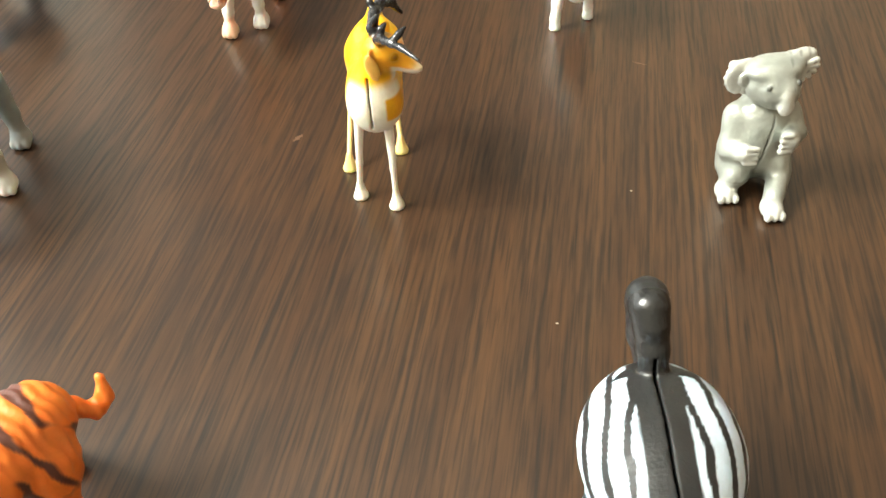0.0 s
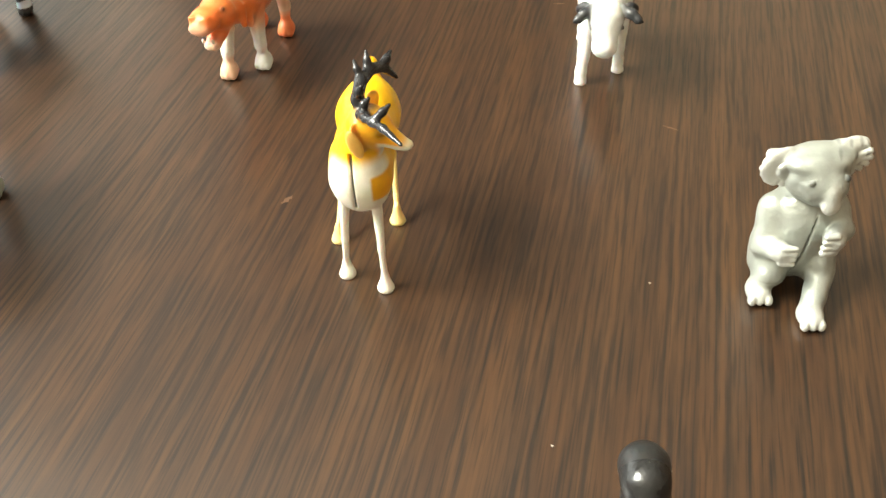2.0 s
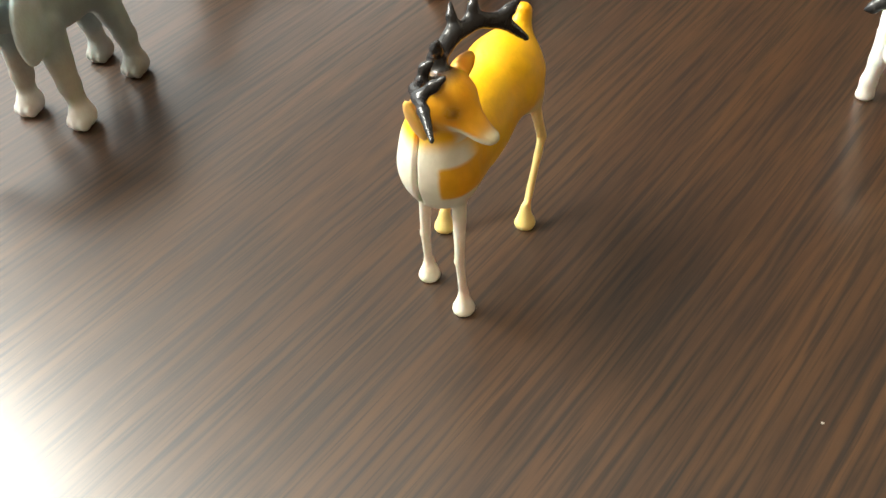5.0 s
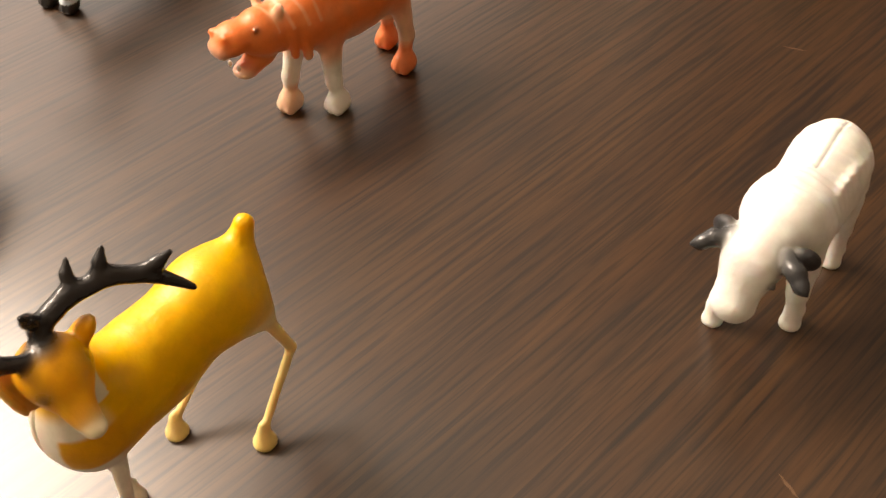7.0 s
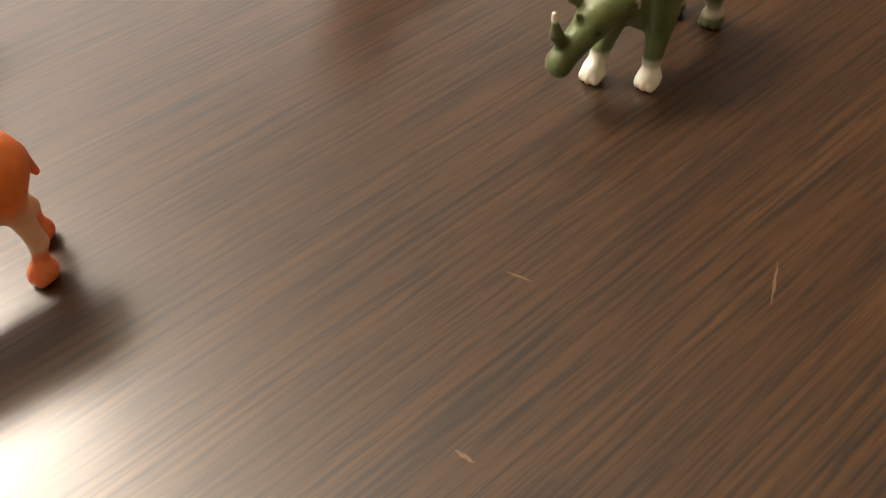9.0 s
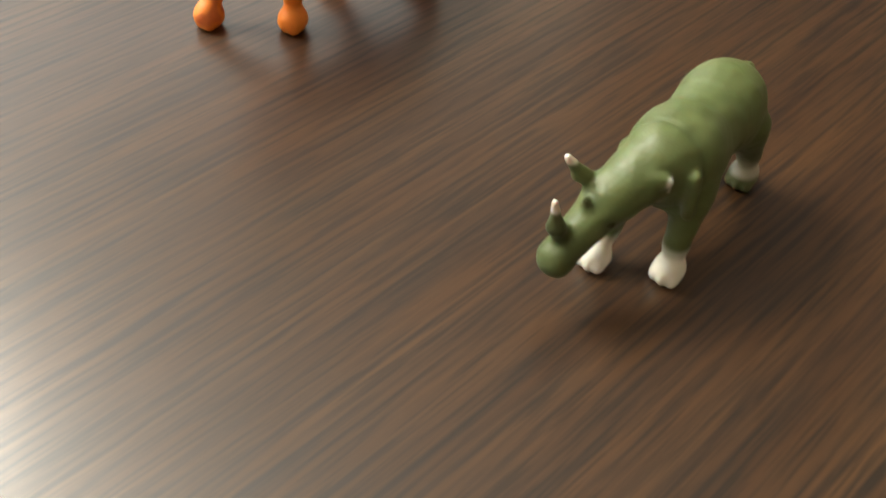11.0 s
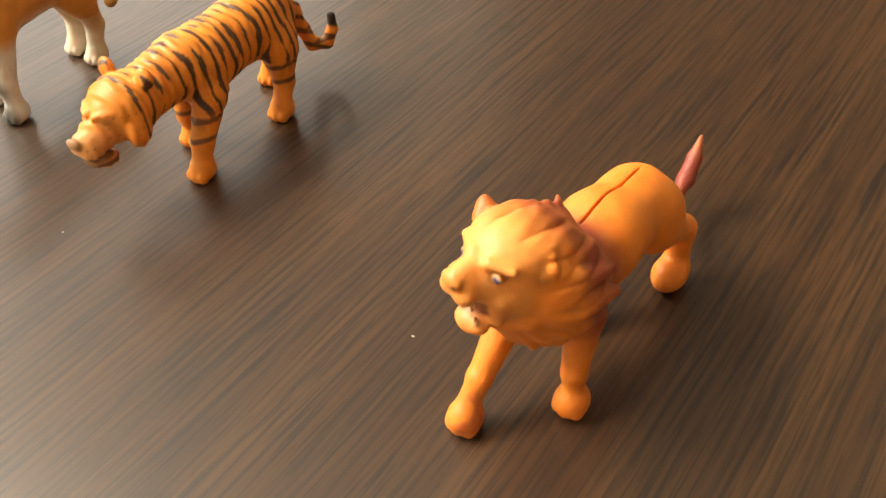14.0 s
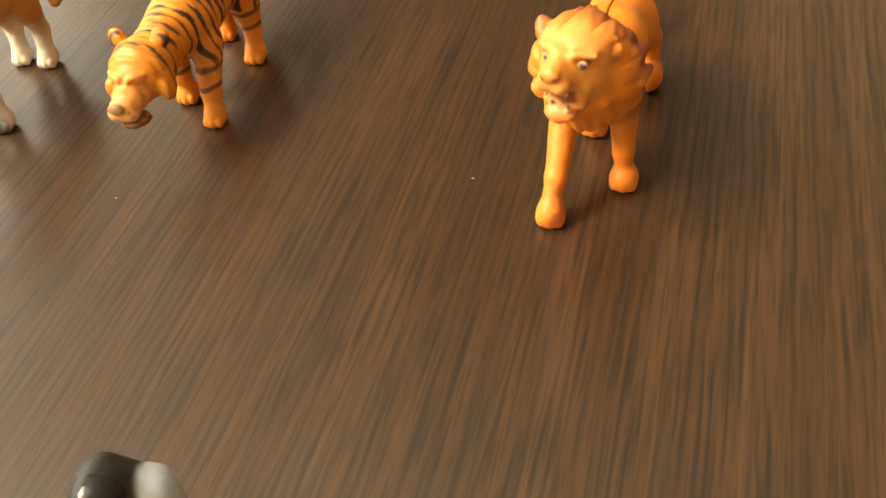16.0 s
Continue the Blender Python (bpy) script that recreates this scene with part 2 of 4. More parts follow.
        quads = []
        for ax in range(3):
            o1, o2 = [i for i in range(3) if i != ax]
            sl0 = [slice(None)] * 3
            sl1 = [slice(None)] * 3
            sl0[ax], sl1[ax] = slice(0, -1), slice(1, None)
            a, b = inside[tuple(sl0)], inside[tuple(sl1)]
            e = np.argwhere(a != b)
            e = e[(e[:, o1] > 0) & (e[:, o2] > 0) & (e[:, o1] < count.shape[o1]) & (e[:, o2] < count.shape[o2])]
            way = a[tuple(e.T)]
            ring = []
            for d1, d2 in ((-1, -1), (0, -1), (0, 0), (-1, 0)):
                c = e.copy()
                c[:, o1] += d1
                c[:, o2] += d2
                ring.append(index[tuple(c.T)])
            q = np.stack(ring, 1)
            flip = way if ax != 1 else ~way
            q[~flip] = q[~flip][:, ::-1]
            quads.append(q)
        return verts, np.concatenate(quads)

    def facing(self, verts, quads):
        e1, e2 = verts[quads[:, 2]] - verts[quads[:, 0]], verts[quads[:, 3]] - verts[quads[:, 1]]
        fn = np.cross(e1, e2)
        normals = np.zeros_like(verts)
        for i in range(4):
            np.add.at(normals, quads[:, i], fn)
        return normals / np.maximum(np.linalg.norm(normals, axis=1), 1e-9)[:, None]

    def pressed(self, verts, quads, normals):
        """Moulded relief: locks, folds and unevenness, in millimetres along the surface's facing."""
        rise = 0.09 * wobble(verts, 1.9, 0.7) + 0.10 * wobble(verts, 4.3, 2.1)
        if self.relief:
            rise = rise + self.relief(verts)
        moved = verts + normals * (rise * smooth(0.3, 2.0, verts[:, 2]))[:, None]
        return moved, self.facing(moved, quads)

    def colours(self, p, blend=0.7):
        names = [f[4] for f in self.forms]
        d = np.stack([f[0](p) for f in self.forms])
        w = np.exp(-np.clip(d - d.min(0), 0, 30) / blend)
        cols = np.array([f[3] for f in self.forms])
        mix = (w.T @ cols) / w.sum(0)[:, None]
        for brush in self.paints:
            mix = brush(p, mix)
        return np.clip(mix, 0, 1), np.array(names)[d.argmin(0)]


def mould(name, m, finish, label, category, step=0.6, group="", finishes=None):
    """Turns a moulding into a toy: an empty with one mesh for each of its parts."""
    verts, quads = m.build(step)
    mid = verts[quads].mean(1)
    d = np.stack([f[0](mid) for f in m.forms])
    names = [f[4] for f in m.forms]
    owner = np.array(names)[d.argmin(0)]
    cols, _ = m.colours(verts)
    normals = m.facing(verts, quads)
    verts, normals = m.pressed(verts, quads, normals)
    toy = tagged(new(name), label, category, group)
    made = {}
    for where in dict.fromkeys(names):
        faces = quads[owner == where]
        if not len(faces):
            continue
        used, flat = np.unique(faces, return_inverse=True)
        plain_name = where.split("/")[-1].split(".")[0]
        mesh = bpy.data.meshes.new(plain_name)
        mesh.from_pydata((verts[used] * MM).tolist(), [], flat.reshape(-1, 4).tolist())
        layer = mesh.color_attributes.new("paint", "FLOAT_COLOR", "POINT")
        layer.data.foreach_set("color", np.concatenate([cols[used], np.ones((len(used), 1))], 1).astype(np.float32).ravel())
        mesh.polygons.foreach_set("use_smooth", np.ones(len(faces), bool))
        mesh.normals_split_custom_set_from_vertices(normals[used].tolist())
        mesh.materials.append((finishes or {}).get(plain_name, finish))
        ob = new(plain_name, mesh)
        above = where.split("/")[0] if "/" in where else None
        ob.parent = made.get(above, toy)
        made[where] = ob
    return toy


def legs(m, feet, tops, r, col, foot_col, hoof=3.2, knee=0.0, names=("leg", "leg.b", "leg.c", "leg.d"), hoofed=False, toe=0.78):
    """Four legs: thick at the top, thin above a hoof or a toed paw."""
    for (fx, fy), (tx, ty, tz), where in zip(feet, tops, names):
        kx, ky, kz = fx + (tx - fx) * 0.35, fy + (ty - fy) * 0.3 + knee * (1 if fy > 0 else -0.1 if hoofed else -0.4), tz * 0.45
        m.cone((tx, ty, tz), (kx, ky, kz), r * 1.5, r * 0.95, col, where, 2.0 if hoofed else 3.2)
        m.cone((kx, ky, kz), (fx, fy, hoof * 1.3), r * 0.92, r * (0.72 if hoofed else 0.8), foot_col, where, 0.8 if hoofed else 1.6)
        if hoofed:
            m.cone((fx, fy + 0.3, hoof * 1.9), (fx, fy - 0.5, hoof * 0.3), r * 0.62, hoof * 0.86, foot_col, where, 1.2)
            m.ball((fx, fy + 0.5, hoof * 1.6), (r * 0.85, r * 0.9, r * 0.8), foot_col, where, k=0.8)
        else:
            m.ball((fx, fy - 0.4, hoof * 0.75), (hoof * 0.9, hoof * 1.0, hoof * 0.9), foot_col, where, k=2.0)
            for j in (-1, 0, 1):
                m.ball((fx + j * hoof * 0.5, fy - hoof * (toe - 0.12 * abs(j)), hoof * 0.5), (hoof * 0.36, hoof * 0.5, hoof * 0.52), foot_col, where, k=0.6)


def eyes(m, x, y, z, r, where="head", col=(0.01, 0.01, 0.012)):
    for s, n in ((-1, ""), (1, ".b")):
        m.ball((s * x, y, z), (r, r, r), col, where + "/eye" + n, k=0.4)


WHITE, BLACK = (0.80, 0.79, 0.75), (0.012, 0.012, 0.014)


def blend(mix, mask, col):
    return mix + (np.array(col) - mix) * mask[:, None]


def build_lion():
    m = Moulding()
    skin, pale, red = (0.80, 0.222, 0.034), (0.84, 0.30, 0.075), (0.24, 0.036, 0.02)
    m.cone((0, -8, 36.5), (0, 12, 37), 12.5, 11, skin, "body", 4)
    m.cone((0, 12, 37), (0, 31, 34), 11, 9.6, skin, "body", 5)
    m.ball((0, 28.5, 36.4), (9.0, 11, 9.0), skin, "body", k=5)
    # mane: a thick collar and long pointed locks round the face
    m.ball((0, -13, 45.5), (14.5, 10, 17), (0.55, 0.16, 0.045), "mane", (16, 0, 0), 5)
    m.ball((-1.2, -21.5, 48.5), (15.6, 8.8, 16.6), skin, "mane", (12, 0, -14), 3)
    m.cone((-1.5, -21.5, 60.8), (0, -12, 57.5), 4.4, 5.0, (0.76, 0.23, 0.03), "mane", 1.5)
    # short tufts along the crest
    for i in range(6):
        m.cone((-1.5 + 0.3 * i, -24 + 3.0 * i, 61.4 - 0.12 * i * i), (-1.0 + 1.2 * math.sin(i * 2.1), -22 + 3.2 * i, 65.6 - 0.2 * i * i), 2.0, 0.6, (0.78, 0.25, 0.045), "mane", 1.0)
    for i in range(14):
        a = radians(-190 + i * 27)
        cx, cz = math.cos(a), math.sin(a)
        m.cone((-0.5 + cx * 13.4, -21.5, 47 + cz * 14.8), (cx * 15.6, -9.5 + 1.5 * math.sin(i * 1.9), 42.5 + cz * 14.8), 3.2, 1.0, (0.74, 0.21, 0.032), "mane", 1.8)
    for i in range(6):
        m.cone((-9 + i * 2.9, -31 + 0.2 * (i - 2.5) ** 2, 42.5 + 0.4 * (i - 2.5) ** 2), (-8.5 + i * 3.1, -25, 30.5 + 0.6 * (i - 2.5) ** 2), 2.5, 1.0, skin, "mane", 1.8)
    # head turned a little to its right, mouth open
    m.ball((-2.4, -28.2, 54), (9.6, 9.0, 10), pale, "head", (-12, 0, -19), 3)
    m.ball((-1.6, -25, 60.2), (10.6, 9.4, 6.6), pale, "head", (-14, 0, -19), 2)
    m.ball((-1.0, -19, 59.5), (9.5, 8, 6), skin, "mane", (-10, 0, -12), 3)
    m.cone((-3.6, -32, 57), (-5.6, -37.4, 57.6), 6.0, 4.6, pale, "head", 2.4)
    m.cone((-3.6, -33, 61.6), (-5.9, -39.2, 60.2), 2.0, 2.5, pale, "head", 1.2)
    m.ball((-6.5, -40.9, 60.0), (3.2, 1.6, 1.9), (0.62, 0.20, 0.04), "head/nose", (-14, 0, -19), 0.7)
    for s, n in ((-1, ""), (1, ".b")):
        m.ball((-6.1 + s * 2.3, -39.6 - s * 0.8, 56.2), (2.7, 2.3, 2.4), pale, "head", k=0.7)
        m.cone((-5.4 + s * 3.0, -38.6 - s, 53.6), (-5.4 + s * 2.9, -38.9 - s, 51.6), 0.75, 0.3, (0.74, 0.48, 0.24), "head/tooth" + n, 0.2)
        m.cone((-5.0 + s * 2.6, -37.6 - s, 47.4), (-5.0 + s * 2.5, -37.9 - s, 49.4), 0.7, 0.3, (0.74, 0.48, 0.24), "head/tooth.l" + n, 0.2)
        m.cone((-3.2 + s * 5, -32.5 - s * 2, 53), (-3.8 + s * 4.4, -33.2 - s * 1.6, 47), 2.2, 1.8, pale, "head", 1.2)
    m.cone((-3.4, -31, 46.5), (-5.2, -35.6, 44.6), 4.6, 3.6, pale, "head/jaw", 1.6)
    m.ball((-5.2, -36.4, 44.8), (5.0, 3.2, 2.4), skin, "head/jaw", (0, 0, -19), 0.9)
    m.ball((-5.2, -35.9, 47.2), (2.9, 3.2, 1.0), (0.78, 0.32, 0.15), "head/tongue", (16, 0, -19), 0.3)
    for s, n in ((-1, ""), (1, ".b")):
        m.ball((-2.0 + s * 9.8, -23.5 - s * 3.2, 60.4 - s), (3.2, 1.9, 3.0), skin, "head/ear" + n, (-14, s * 28, -19), 1.0)
        m.cone((-2.0 + s * 9.4, -23.5 - s * 3.2, 60.6 - s), (-2.0 + s * 10.8, -22.4 - s * 3.2, 62.8 - s), 2.7, 0.9, skin, "head/ear" + n, 0.8)
        m.ball((-2.4 + s * 10.0, -25.4 - s * 3.2, 60.0 - s), (1.9, 0.9, 1.7), (0.40, 0.12, 0.02), "head/ear" + n, (-14, s * 28, -19), 0.4)
        m.cone((-3.4 + s * 2.8, -34.4 - s, 63.2), (-3.2 + s * 8.0, -32.0 - s * 2.6, 62.4), 0.9, 0.7, pale, "head", 2.6)
        m.ball((-3.5 + s * 5.4, -34.3 - s * 1.7, 60.6), (1.4, 0.7, 1.0), skin, "head/eye" + n, (0, 0, -19), 0.5)
        m.ball((-3.6 + s * 5.4, -34.75 - s * 1.7, 60.6), (0.95, 0.45, 0.85), (0.03, 0.05, 0.11), "head/eye" + n, (0, 0, -19), 0.15)
    legs(m, [(-10.8, -34.0), (8.8, -14), (-5.6, 13)], [(-8.5, -13, 31), (8, -9, 30), (-6.5, 24, 30)], 3.5, skin, skin, 5.3, 2, toe=0.5)
    # hind leg bent back at the hock, paw reaching forward
    m.ball((6.6, 33, 30), (6.4, 9, 10), skin, "leg.d", (-24, 0, 0), 4)
    m.cone((7.2, 37, 25), (8.4, 46, 18.5), 5.0, 3.8, skin, "leg.d", 3)
    m.cone((8.4, 46, 18.5), (8.7, 44.5, 7), 3.7, 3.5, skin, "leg.d", 2.5)
    m.ball((8.7, 41, 5.0), (5.2, 7.0, 5.2), skin, "leg.d", k=2)
    m.chain([(0, 35, 39), (0, 43, 32), (-0.5, 51, 20), (-1.5, 58, 13.5), (-2.5, 66, 11.5)], [3.0, 2.4, 2.0, 1.8, 1.6], (0.62, 0.20, 0.04), "tail", 1.5)
    m.chain([(-2.5, 65, 11.5), (-3, 73, 13.5), (-3.4, 79, 18), (-3.5, 82.5, 24)], [1.7, 2.7, 2.3, 0.6], red, "tail/tail_tuft", 1.2)
    m.slot((-0.33, 1, 40), (0.33, 32, 60))

    def brush(p, mix):
        back = smooth(-24, -13, p[:, 1] + 0.1 * (p[:, 2] - 45) + 2.5 * wobble(p, 4)) * (1 - smooth(-2, 7, p[:, 1] - 0.15 * (p[:, 2] - 40))) * smooth(20, 33, p[:, 2])
        mix = blend(mix, back * (0.8 + 0.2 * wobble(p, 3)), red)
        gape = smooth(53.4, 52.2, p[:, 2]) * smooth(47.4, 48.6, p[:, 2]) * smooth(-31.5, -34.5, p[:, 1]) * smooth(5.4, 3.4, np.abs(p[:, 0] + 4.8))
        mix = blend(mix, gape * 0.85, (0.20, 0.035, 0.016))
        for s in (-1, 1):
            rim = np.hypot(np.hypot(p[:, 0] + 3.6 - s * 5.4, 0.6 * (p[:, 1] + 35.1 + s * 1.7)), 1.25 * (p[:, 2] - 60.6))
            mix = blend(mix, smooth(2.6, 2.1, rim) * smooth(1.5, 1.9, rim) * 0.6, (0.40, 0.11, 0.02))
            mix = blend(mix, smooth(1.7, 1.35, rim), (0.60, 0.28, 0.10))
            mix = blend(mix, smooth(1.15, 0.8, rim), (0.025, 0.045, 0.11))
            hole = np.hypot(p[:, 0] + 6.5 - s * 1.7, p[:, 2] - 59.6)
            mix = blend(mix, smooth(0.8, 0.5, hole) * (p[:, 1] < -40.5) * 0.8, (0.20, 0.05, 0.02))
        # crevice shade between the mane locks, painted along the relief's valleys
        groove_shade = smooth(0.35, 0.05, np.abs(np.sin(np.arctan2(p[:, 2] - 50, p[:, 0] + 2) * 7 + 0.7 * wobble(p, 8) + 0.10 * p[:, 1]))) * (p[:, 1] < -8) * (np.hypot(p[:, 0] + 2, p[:, 2] - 53) > 10.5) * (p[:, 2] > 28)
        mix = blend(mix, groove_shade * 0.35 * smooth(-30, -24, p[:, 1]), (0.52, 0.13, 0.025))
        mix = blend(mix, smooth(18, 25, p[:, 2]) * (p[:, 1] > 66) * 0.6, (0.62, 0.22, 0.09))
        scuff = (p[:, 1] < -24) * smooth(-11.5, -9.5, p[:, 0]) * (p[:, 0] < 0) * smooth(1.5, 4, p[:, 2]) * smooth(17, 9, p[:, 2]) * smooth(-0.3, 0.4, wobble(p, 1.6, 2))
        mix = blend(mix, scuff * 0.65, (0.42, 0.07, 0.03))
        return blend(mix, 0.15 * np.clip(wobble(p, 5), 0, 1), pale)
    m.paints.append(brush)

    def locks(p):
        a = np.arctan2(p[:, 2] - 50, p[:, 0] + 2)
        zone = (p[:, 1] < -6) * smooth(9.5, 12, np.hypot(p[:, 0] + 2, p[:, 2] - 54)) * smooth(26, 32, p[:, 2])
        return zone * smooth(-31, -24, p[:, 1]) * (1.1 * np.sqrt(np.abs(np.sin(a * 7 + 0.7 * wobble(p, 8) + 0.10 * p[:, 1]))) - 0.5 + 0.10 * np.sin(a * 28 + 1.5 * wobble(p, 5)))
    m.relief = locks
    return mould("toy_lion", m, MATTE, "orange plastic toy lion with a dark red mane, mouth open", "toy animal", 0.5, "toy animals on the table")


def build_deer():
    m = Moulding()
    y1, gold, cream = (0.86, 0.46, 0.012), (0.85, 0.38, 0.014), (0.80, 0.77, 0.66)
    m.cone((2.6, -4, 47), (4.8, 20, 46.5), 9.5, 9.4, y1, "body", 4)
    m.ball((4.8, 25, 47.5), (9.5, 11.6, 10.2), y1, "body", k=5)
    m.ball((2.8, -11.6, 45.5), (9.8, 8.6, 11.6), y1, "body", k=5)
    m.ball((3.4, 3, 43.2), (8.8, 17, 9.6), y1, "body", (-6, 0, 0), 4)
    m.cone((2.5, -9, 54), (6.5, -12, 64), 7.2, 5.4, y1, "neck", 5)
    # head turned to its left
    m.cone((6.5, -13, 66.5), (15.4, -15.5, 61.6), 5.6, 2.7, gold, "head", 3)
    m.ball((8, -13, 66.8), (5.6, 5.4, 5.0), gold, "head", (0, 15, 0), 3)
    m.ball((18, -16, 60.4), (2.2, 2.2, 1.7), (0.80, 0.72, 0.52), "head/muzzle", k=1.5)
    m.ball((10.9, -18.1, 66.4), (0.85, 0.75, 0.85), BLACK, "head/eye", k=0.2)
    m.ball((10.6, -8.4, 67.0), (0.95, 0.7, 0.95), BLACK, "head/eye.b", k=0.2)
    m.ball((4.0, -18.2, 64.6), (1.2, 3.2, 5.4), (0.50, 0.18, 0.016), "head/ear", (8, -10, -29), 0.8)
    m.ball((3.2, -20.4, 64.4), (2.3, 1.0, 5.7), (0.86, 0.56, 0.14), "head/ear", (10, -10, -14), 0.4)
    m.ball((7.5, -6.0, 68.5), (2.4, 1.3, 4.8), gold, "head/ear.b", (-42, 20, -20), 1)
    tops = [(-3.6, -7, 39), (6.6, -10, 39), (-3.5, 28, 43), (9.5, 29, 43)]
    legs(m, [(-6.7, -6.5), (6.7, -14.5), (-10.4, 12), (10.6, 20.5)], tops, 1.3, cream, cream, 3.5, 13, hoofed=True)
    for s, n in ((1, "leg.d"), (-1, "leg.c")):
        m.ball((2.6 + s * 5.8, 28, 41), (4.4, 6.6, 8.6), y1, n, (22, 0, 0), 4)
    m.cone((4.6, 32.6, 50), (5.6, 36.8, 57.5), 3.6, 2.3, y1, "tail", 4)
    # antlers: one swept back, one reaching forward, both with short tines
    dark = (0.018, 0.018, 0.02)
    m.chain([(6.5, -12.5, 70), (4.5, -10.5, 73.5), (5.5, -4, 75.5), (8.5, 3, 75.5), (12, 9, 72), (15.2, 13.8, 65.5)], [2.0, 2.0, 1.9, 1.8, 1.6, 0.8], dark, "antler", 1)
    m.chain([(5, -10, 74), (5.4, -12, 77), (6.5, -13, 79.5)], [1.5, 1.2, 0.6], dark, "antler", 1)
    m.chain([(6, -3, 75.8), (4.6, -2, 78.6), (4.0, -0.5, 80.6)], [1.4, 1.1, 0.6], dark, "antler", 1)
    m.chain([(7.5, 1.2, 76), (7.5, 3, 78.5), (7.4, 4.5, 80.6)], [1.4, 1.1, 0.6], dark, "antler", 1)
    m.chain([(11, 7.5, 73.5), (13, 10, 74.5), (14.2, 12.4, 75.6)], [1.4, 1.2, 0.6], dark, "antler", 1)
    m.chain([(7, -14.5, 70), (6, -20, 74.5), (8, -27, 78), (13, -34, 79), (17.9, -41, 78.3)], [1.7, 1.5, 1.3, 1.1, 0.6], dark, "antler.b", 1)
    m.chain([(7, -22, 76), (7.5, -21.5, 79), (9, -21, 80.5)], [1.4, 1.1, 0.6], dark, "antler.b", 1)
    m.chain([(10, -30, 78.5), (13, -29, 81), (15, -28, 82.5)], [1.3, 1.1, 0.6], dark, "antler.b", 1)
    m.slot((0.6, -40, 39), (1.4, -13.6, 58))

    def brush(p, mix):
        front = (1 - smooth(-14, -8.5, p[:, 1] + 0.12 * (p[:, 2] - 48) + 0.6 * wobble(p, 5))) * (1 - smooth(53, 57, p[:, 2] + 0.4 * wobble(p, 4)))
        low = 1 - smooth(34, 39.5, p[:, 2] + wobble(p, 6) * 0.8)
        mix = blend(mix, np.maximum(front, low), cream)
        hind = (p[:, 1] > 2) & (p[:, 2] < 42)
        mix = blend(mix, hind * smooth(42, 32, p[:, 2]) * 0.8, (0.84, 0.62, 0.16))
        patch = smooth(6.0, 6.8, p[:, 0]) * (1 - smooth(-8, -3, p[:, 1])) * smooth(41.5, 42.5, p[:, 2]) * (1 - smooth(50, 51, p[:, 2]))
        mix = blend(mix, patch, (0.80, 0.38, 0.015))
        jaw = smooth(8.5, 10.5, p[:, 0]) * (1 - smooth(61.2, 62.0, p[:, 2] + 0.3 * (p[:, 0] - 15))) * (p[:, 2] > 55.5) * (p[:, 1] < -8)
        mix = blend(mix, jaw, (0.78, 0.74, 0.62))
        horn = smooth(71, 73, p[:, 2])
        return blend(mix, horn, dark)
    m.paints.append(brush)
    return mould("toy_deer", m, SATIN, "yellow and white plastic toy deer with black antlers", "toy animal", 0.5, "toy animals on the table", {"antler": GLOSS, "eye": GLOSS})


def build_bull():
    m = Moulding()
    w = (0.78, 0.79, 0.765)
    m.cone((0.2, -9, 34), (0.4, 12, 35), 9.6, 8.9, w, "body", 4)
    m.ball((0.4, 14, 36.4), (8.6, 10.0, 10.0), w, "body", k=5)
    m.ball((0.2, -9, 35.5), (9.9, 9.5, 10.4), w, "body", k=5)
    m.cone((0.3, -15, 38), (-0.4, -25, 36.2), 8.2, 6.8, w, "head", 4)
    m.cone((-0.4, -26, 35.6), (-0.8, -32, 26.8), 6.7, 4.7, w, "head", 4)
    m.ball((-0.8, -33, 25.6), (4.6, 3.4, 3.6), w, "head/muzzle", k=3)
    eyes(m, 6.1, -29.5, 33, 0.8)
    for s, n in ((-1, ""), (1, ".b")):
        m.chain([(s * 6.2, -26, 39.0), (s * 9.6, -27.8, 38.2), (s * 12.0, -29.6, 36.6), (s * 13.8, -30.8, 36.2)], [2.2, 2.2, 1.7, 0.5], (0.03, 0.032, 0.035), "head/horn" + n, 1)
        m.ball((s * 9.6, -22.4, 37.8), (3.5, 2.0, 2.7), BLACK, "head/ear" + n, (0, s * 32, s * 22), 1)
    legs(m, [(-9.0, -18), (7.6, -8), (-7.2, 20), (7.4, 18.5)], [(-6.5, -11, 27), (6.5, -9, 27), (-6.5, 15, 27), (6.5, 15, 27)], 2.9, w, w, 3.3, 1.5, hoofed=True)
    m.chain([(0.6, 20.5, 40), (0.8, 22.5, 34), (1, 22.5, 24)], [2.2, 1.8, 1.5], w, "tail", 1.5)
    for i in range(7):
        for s in (-1, 1):
            m.cone((1 + s * 6.8, -3 + i * 3.0, 41), (1 + s * 8.9, -2 + i * 3.0, 31), 0.6, 0.8, w, "body", 2.4)
    seam = lambda p: np.exp(-((p[:, 0] - 1) / 0.36) ** 2) * (p[:, 1] > 0) * (p[:, 1] < 20) * (p[:, 2] > 40)
    m.relief = lambda p: 0.14 * np.sin(p[:, 1] * 2.1 + 0.3 * p[:, 2] + 1.6 * wobble(p, 3)) * (p[:, 1] > -14) * (p[:, 2] > 20) - 0.5 * seam(p)
    m.paints.append(lambda p, mix: blend(mix, 0.75 * seam(p), (0.20, 0.20, 0.20)))
    return mould("toy_bull", m, MATTE, "white plastic toy bull with black ears and grey horns", "toy animal", 0.5, "toy animals on the table", {"horn": GLOSS, "eye": GLOSS})


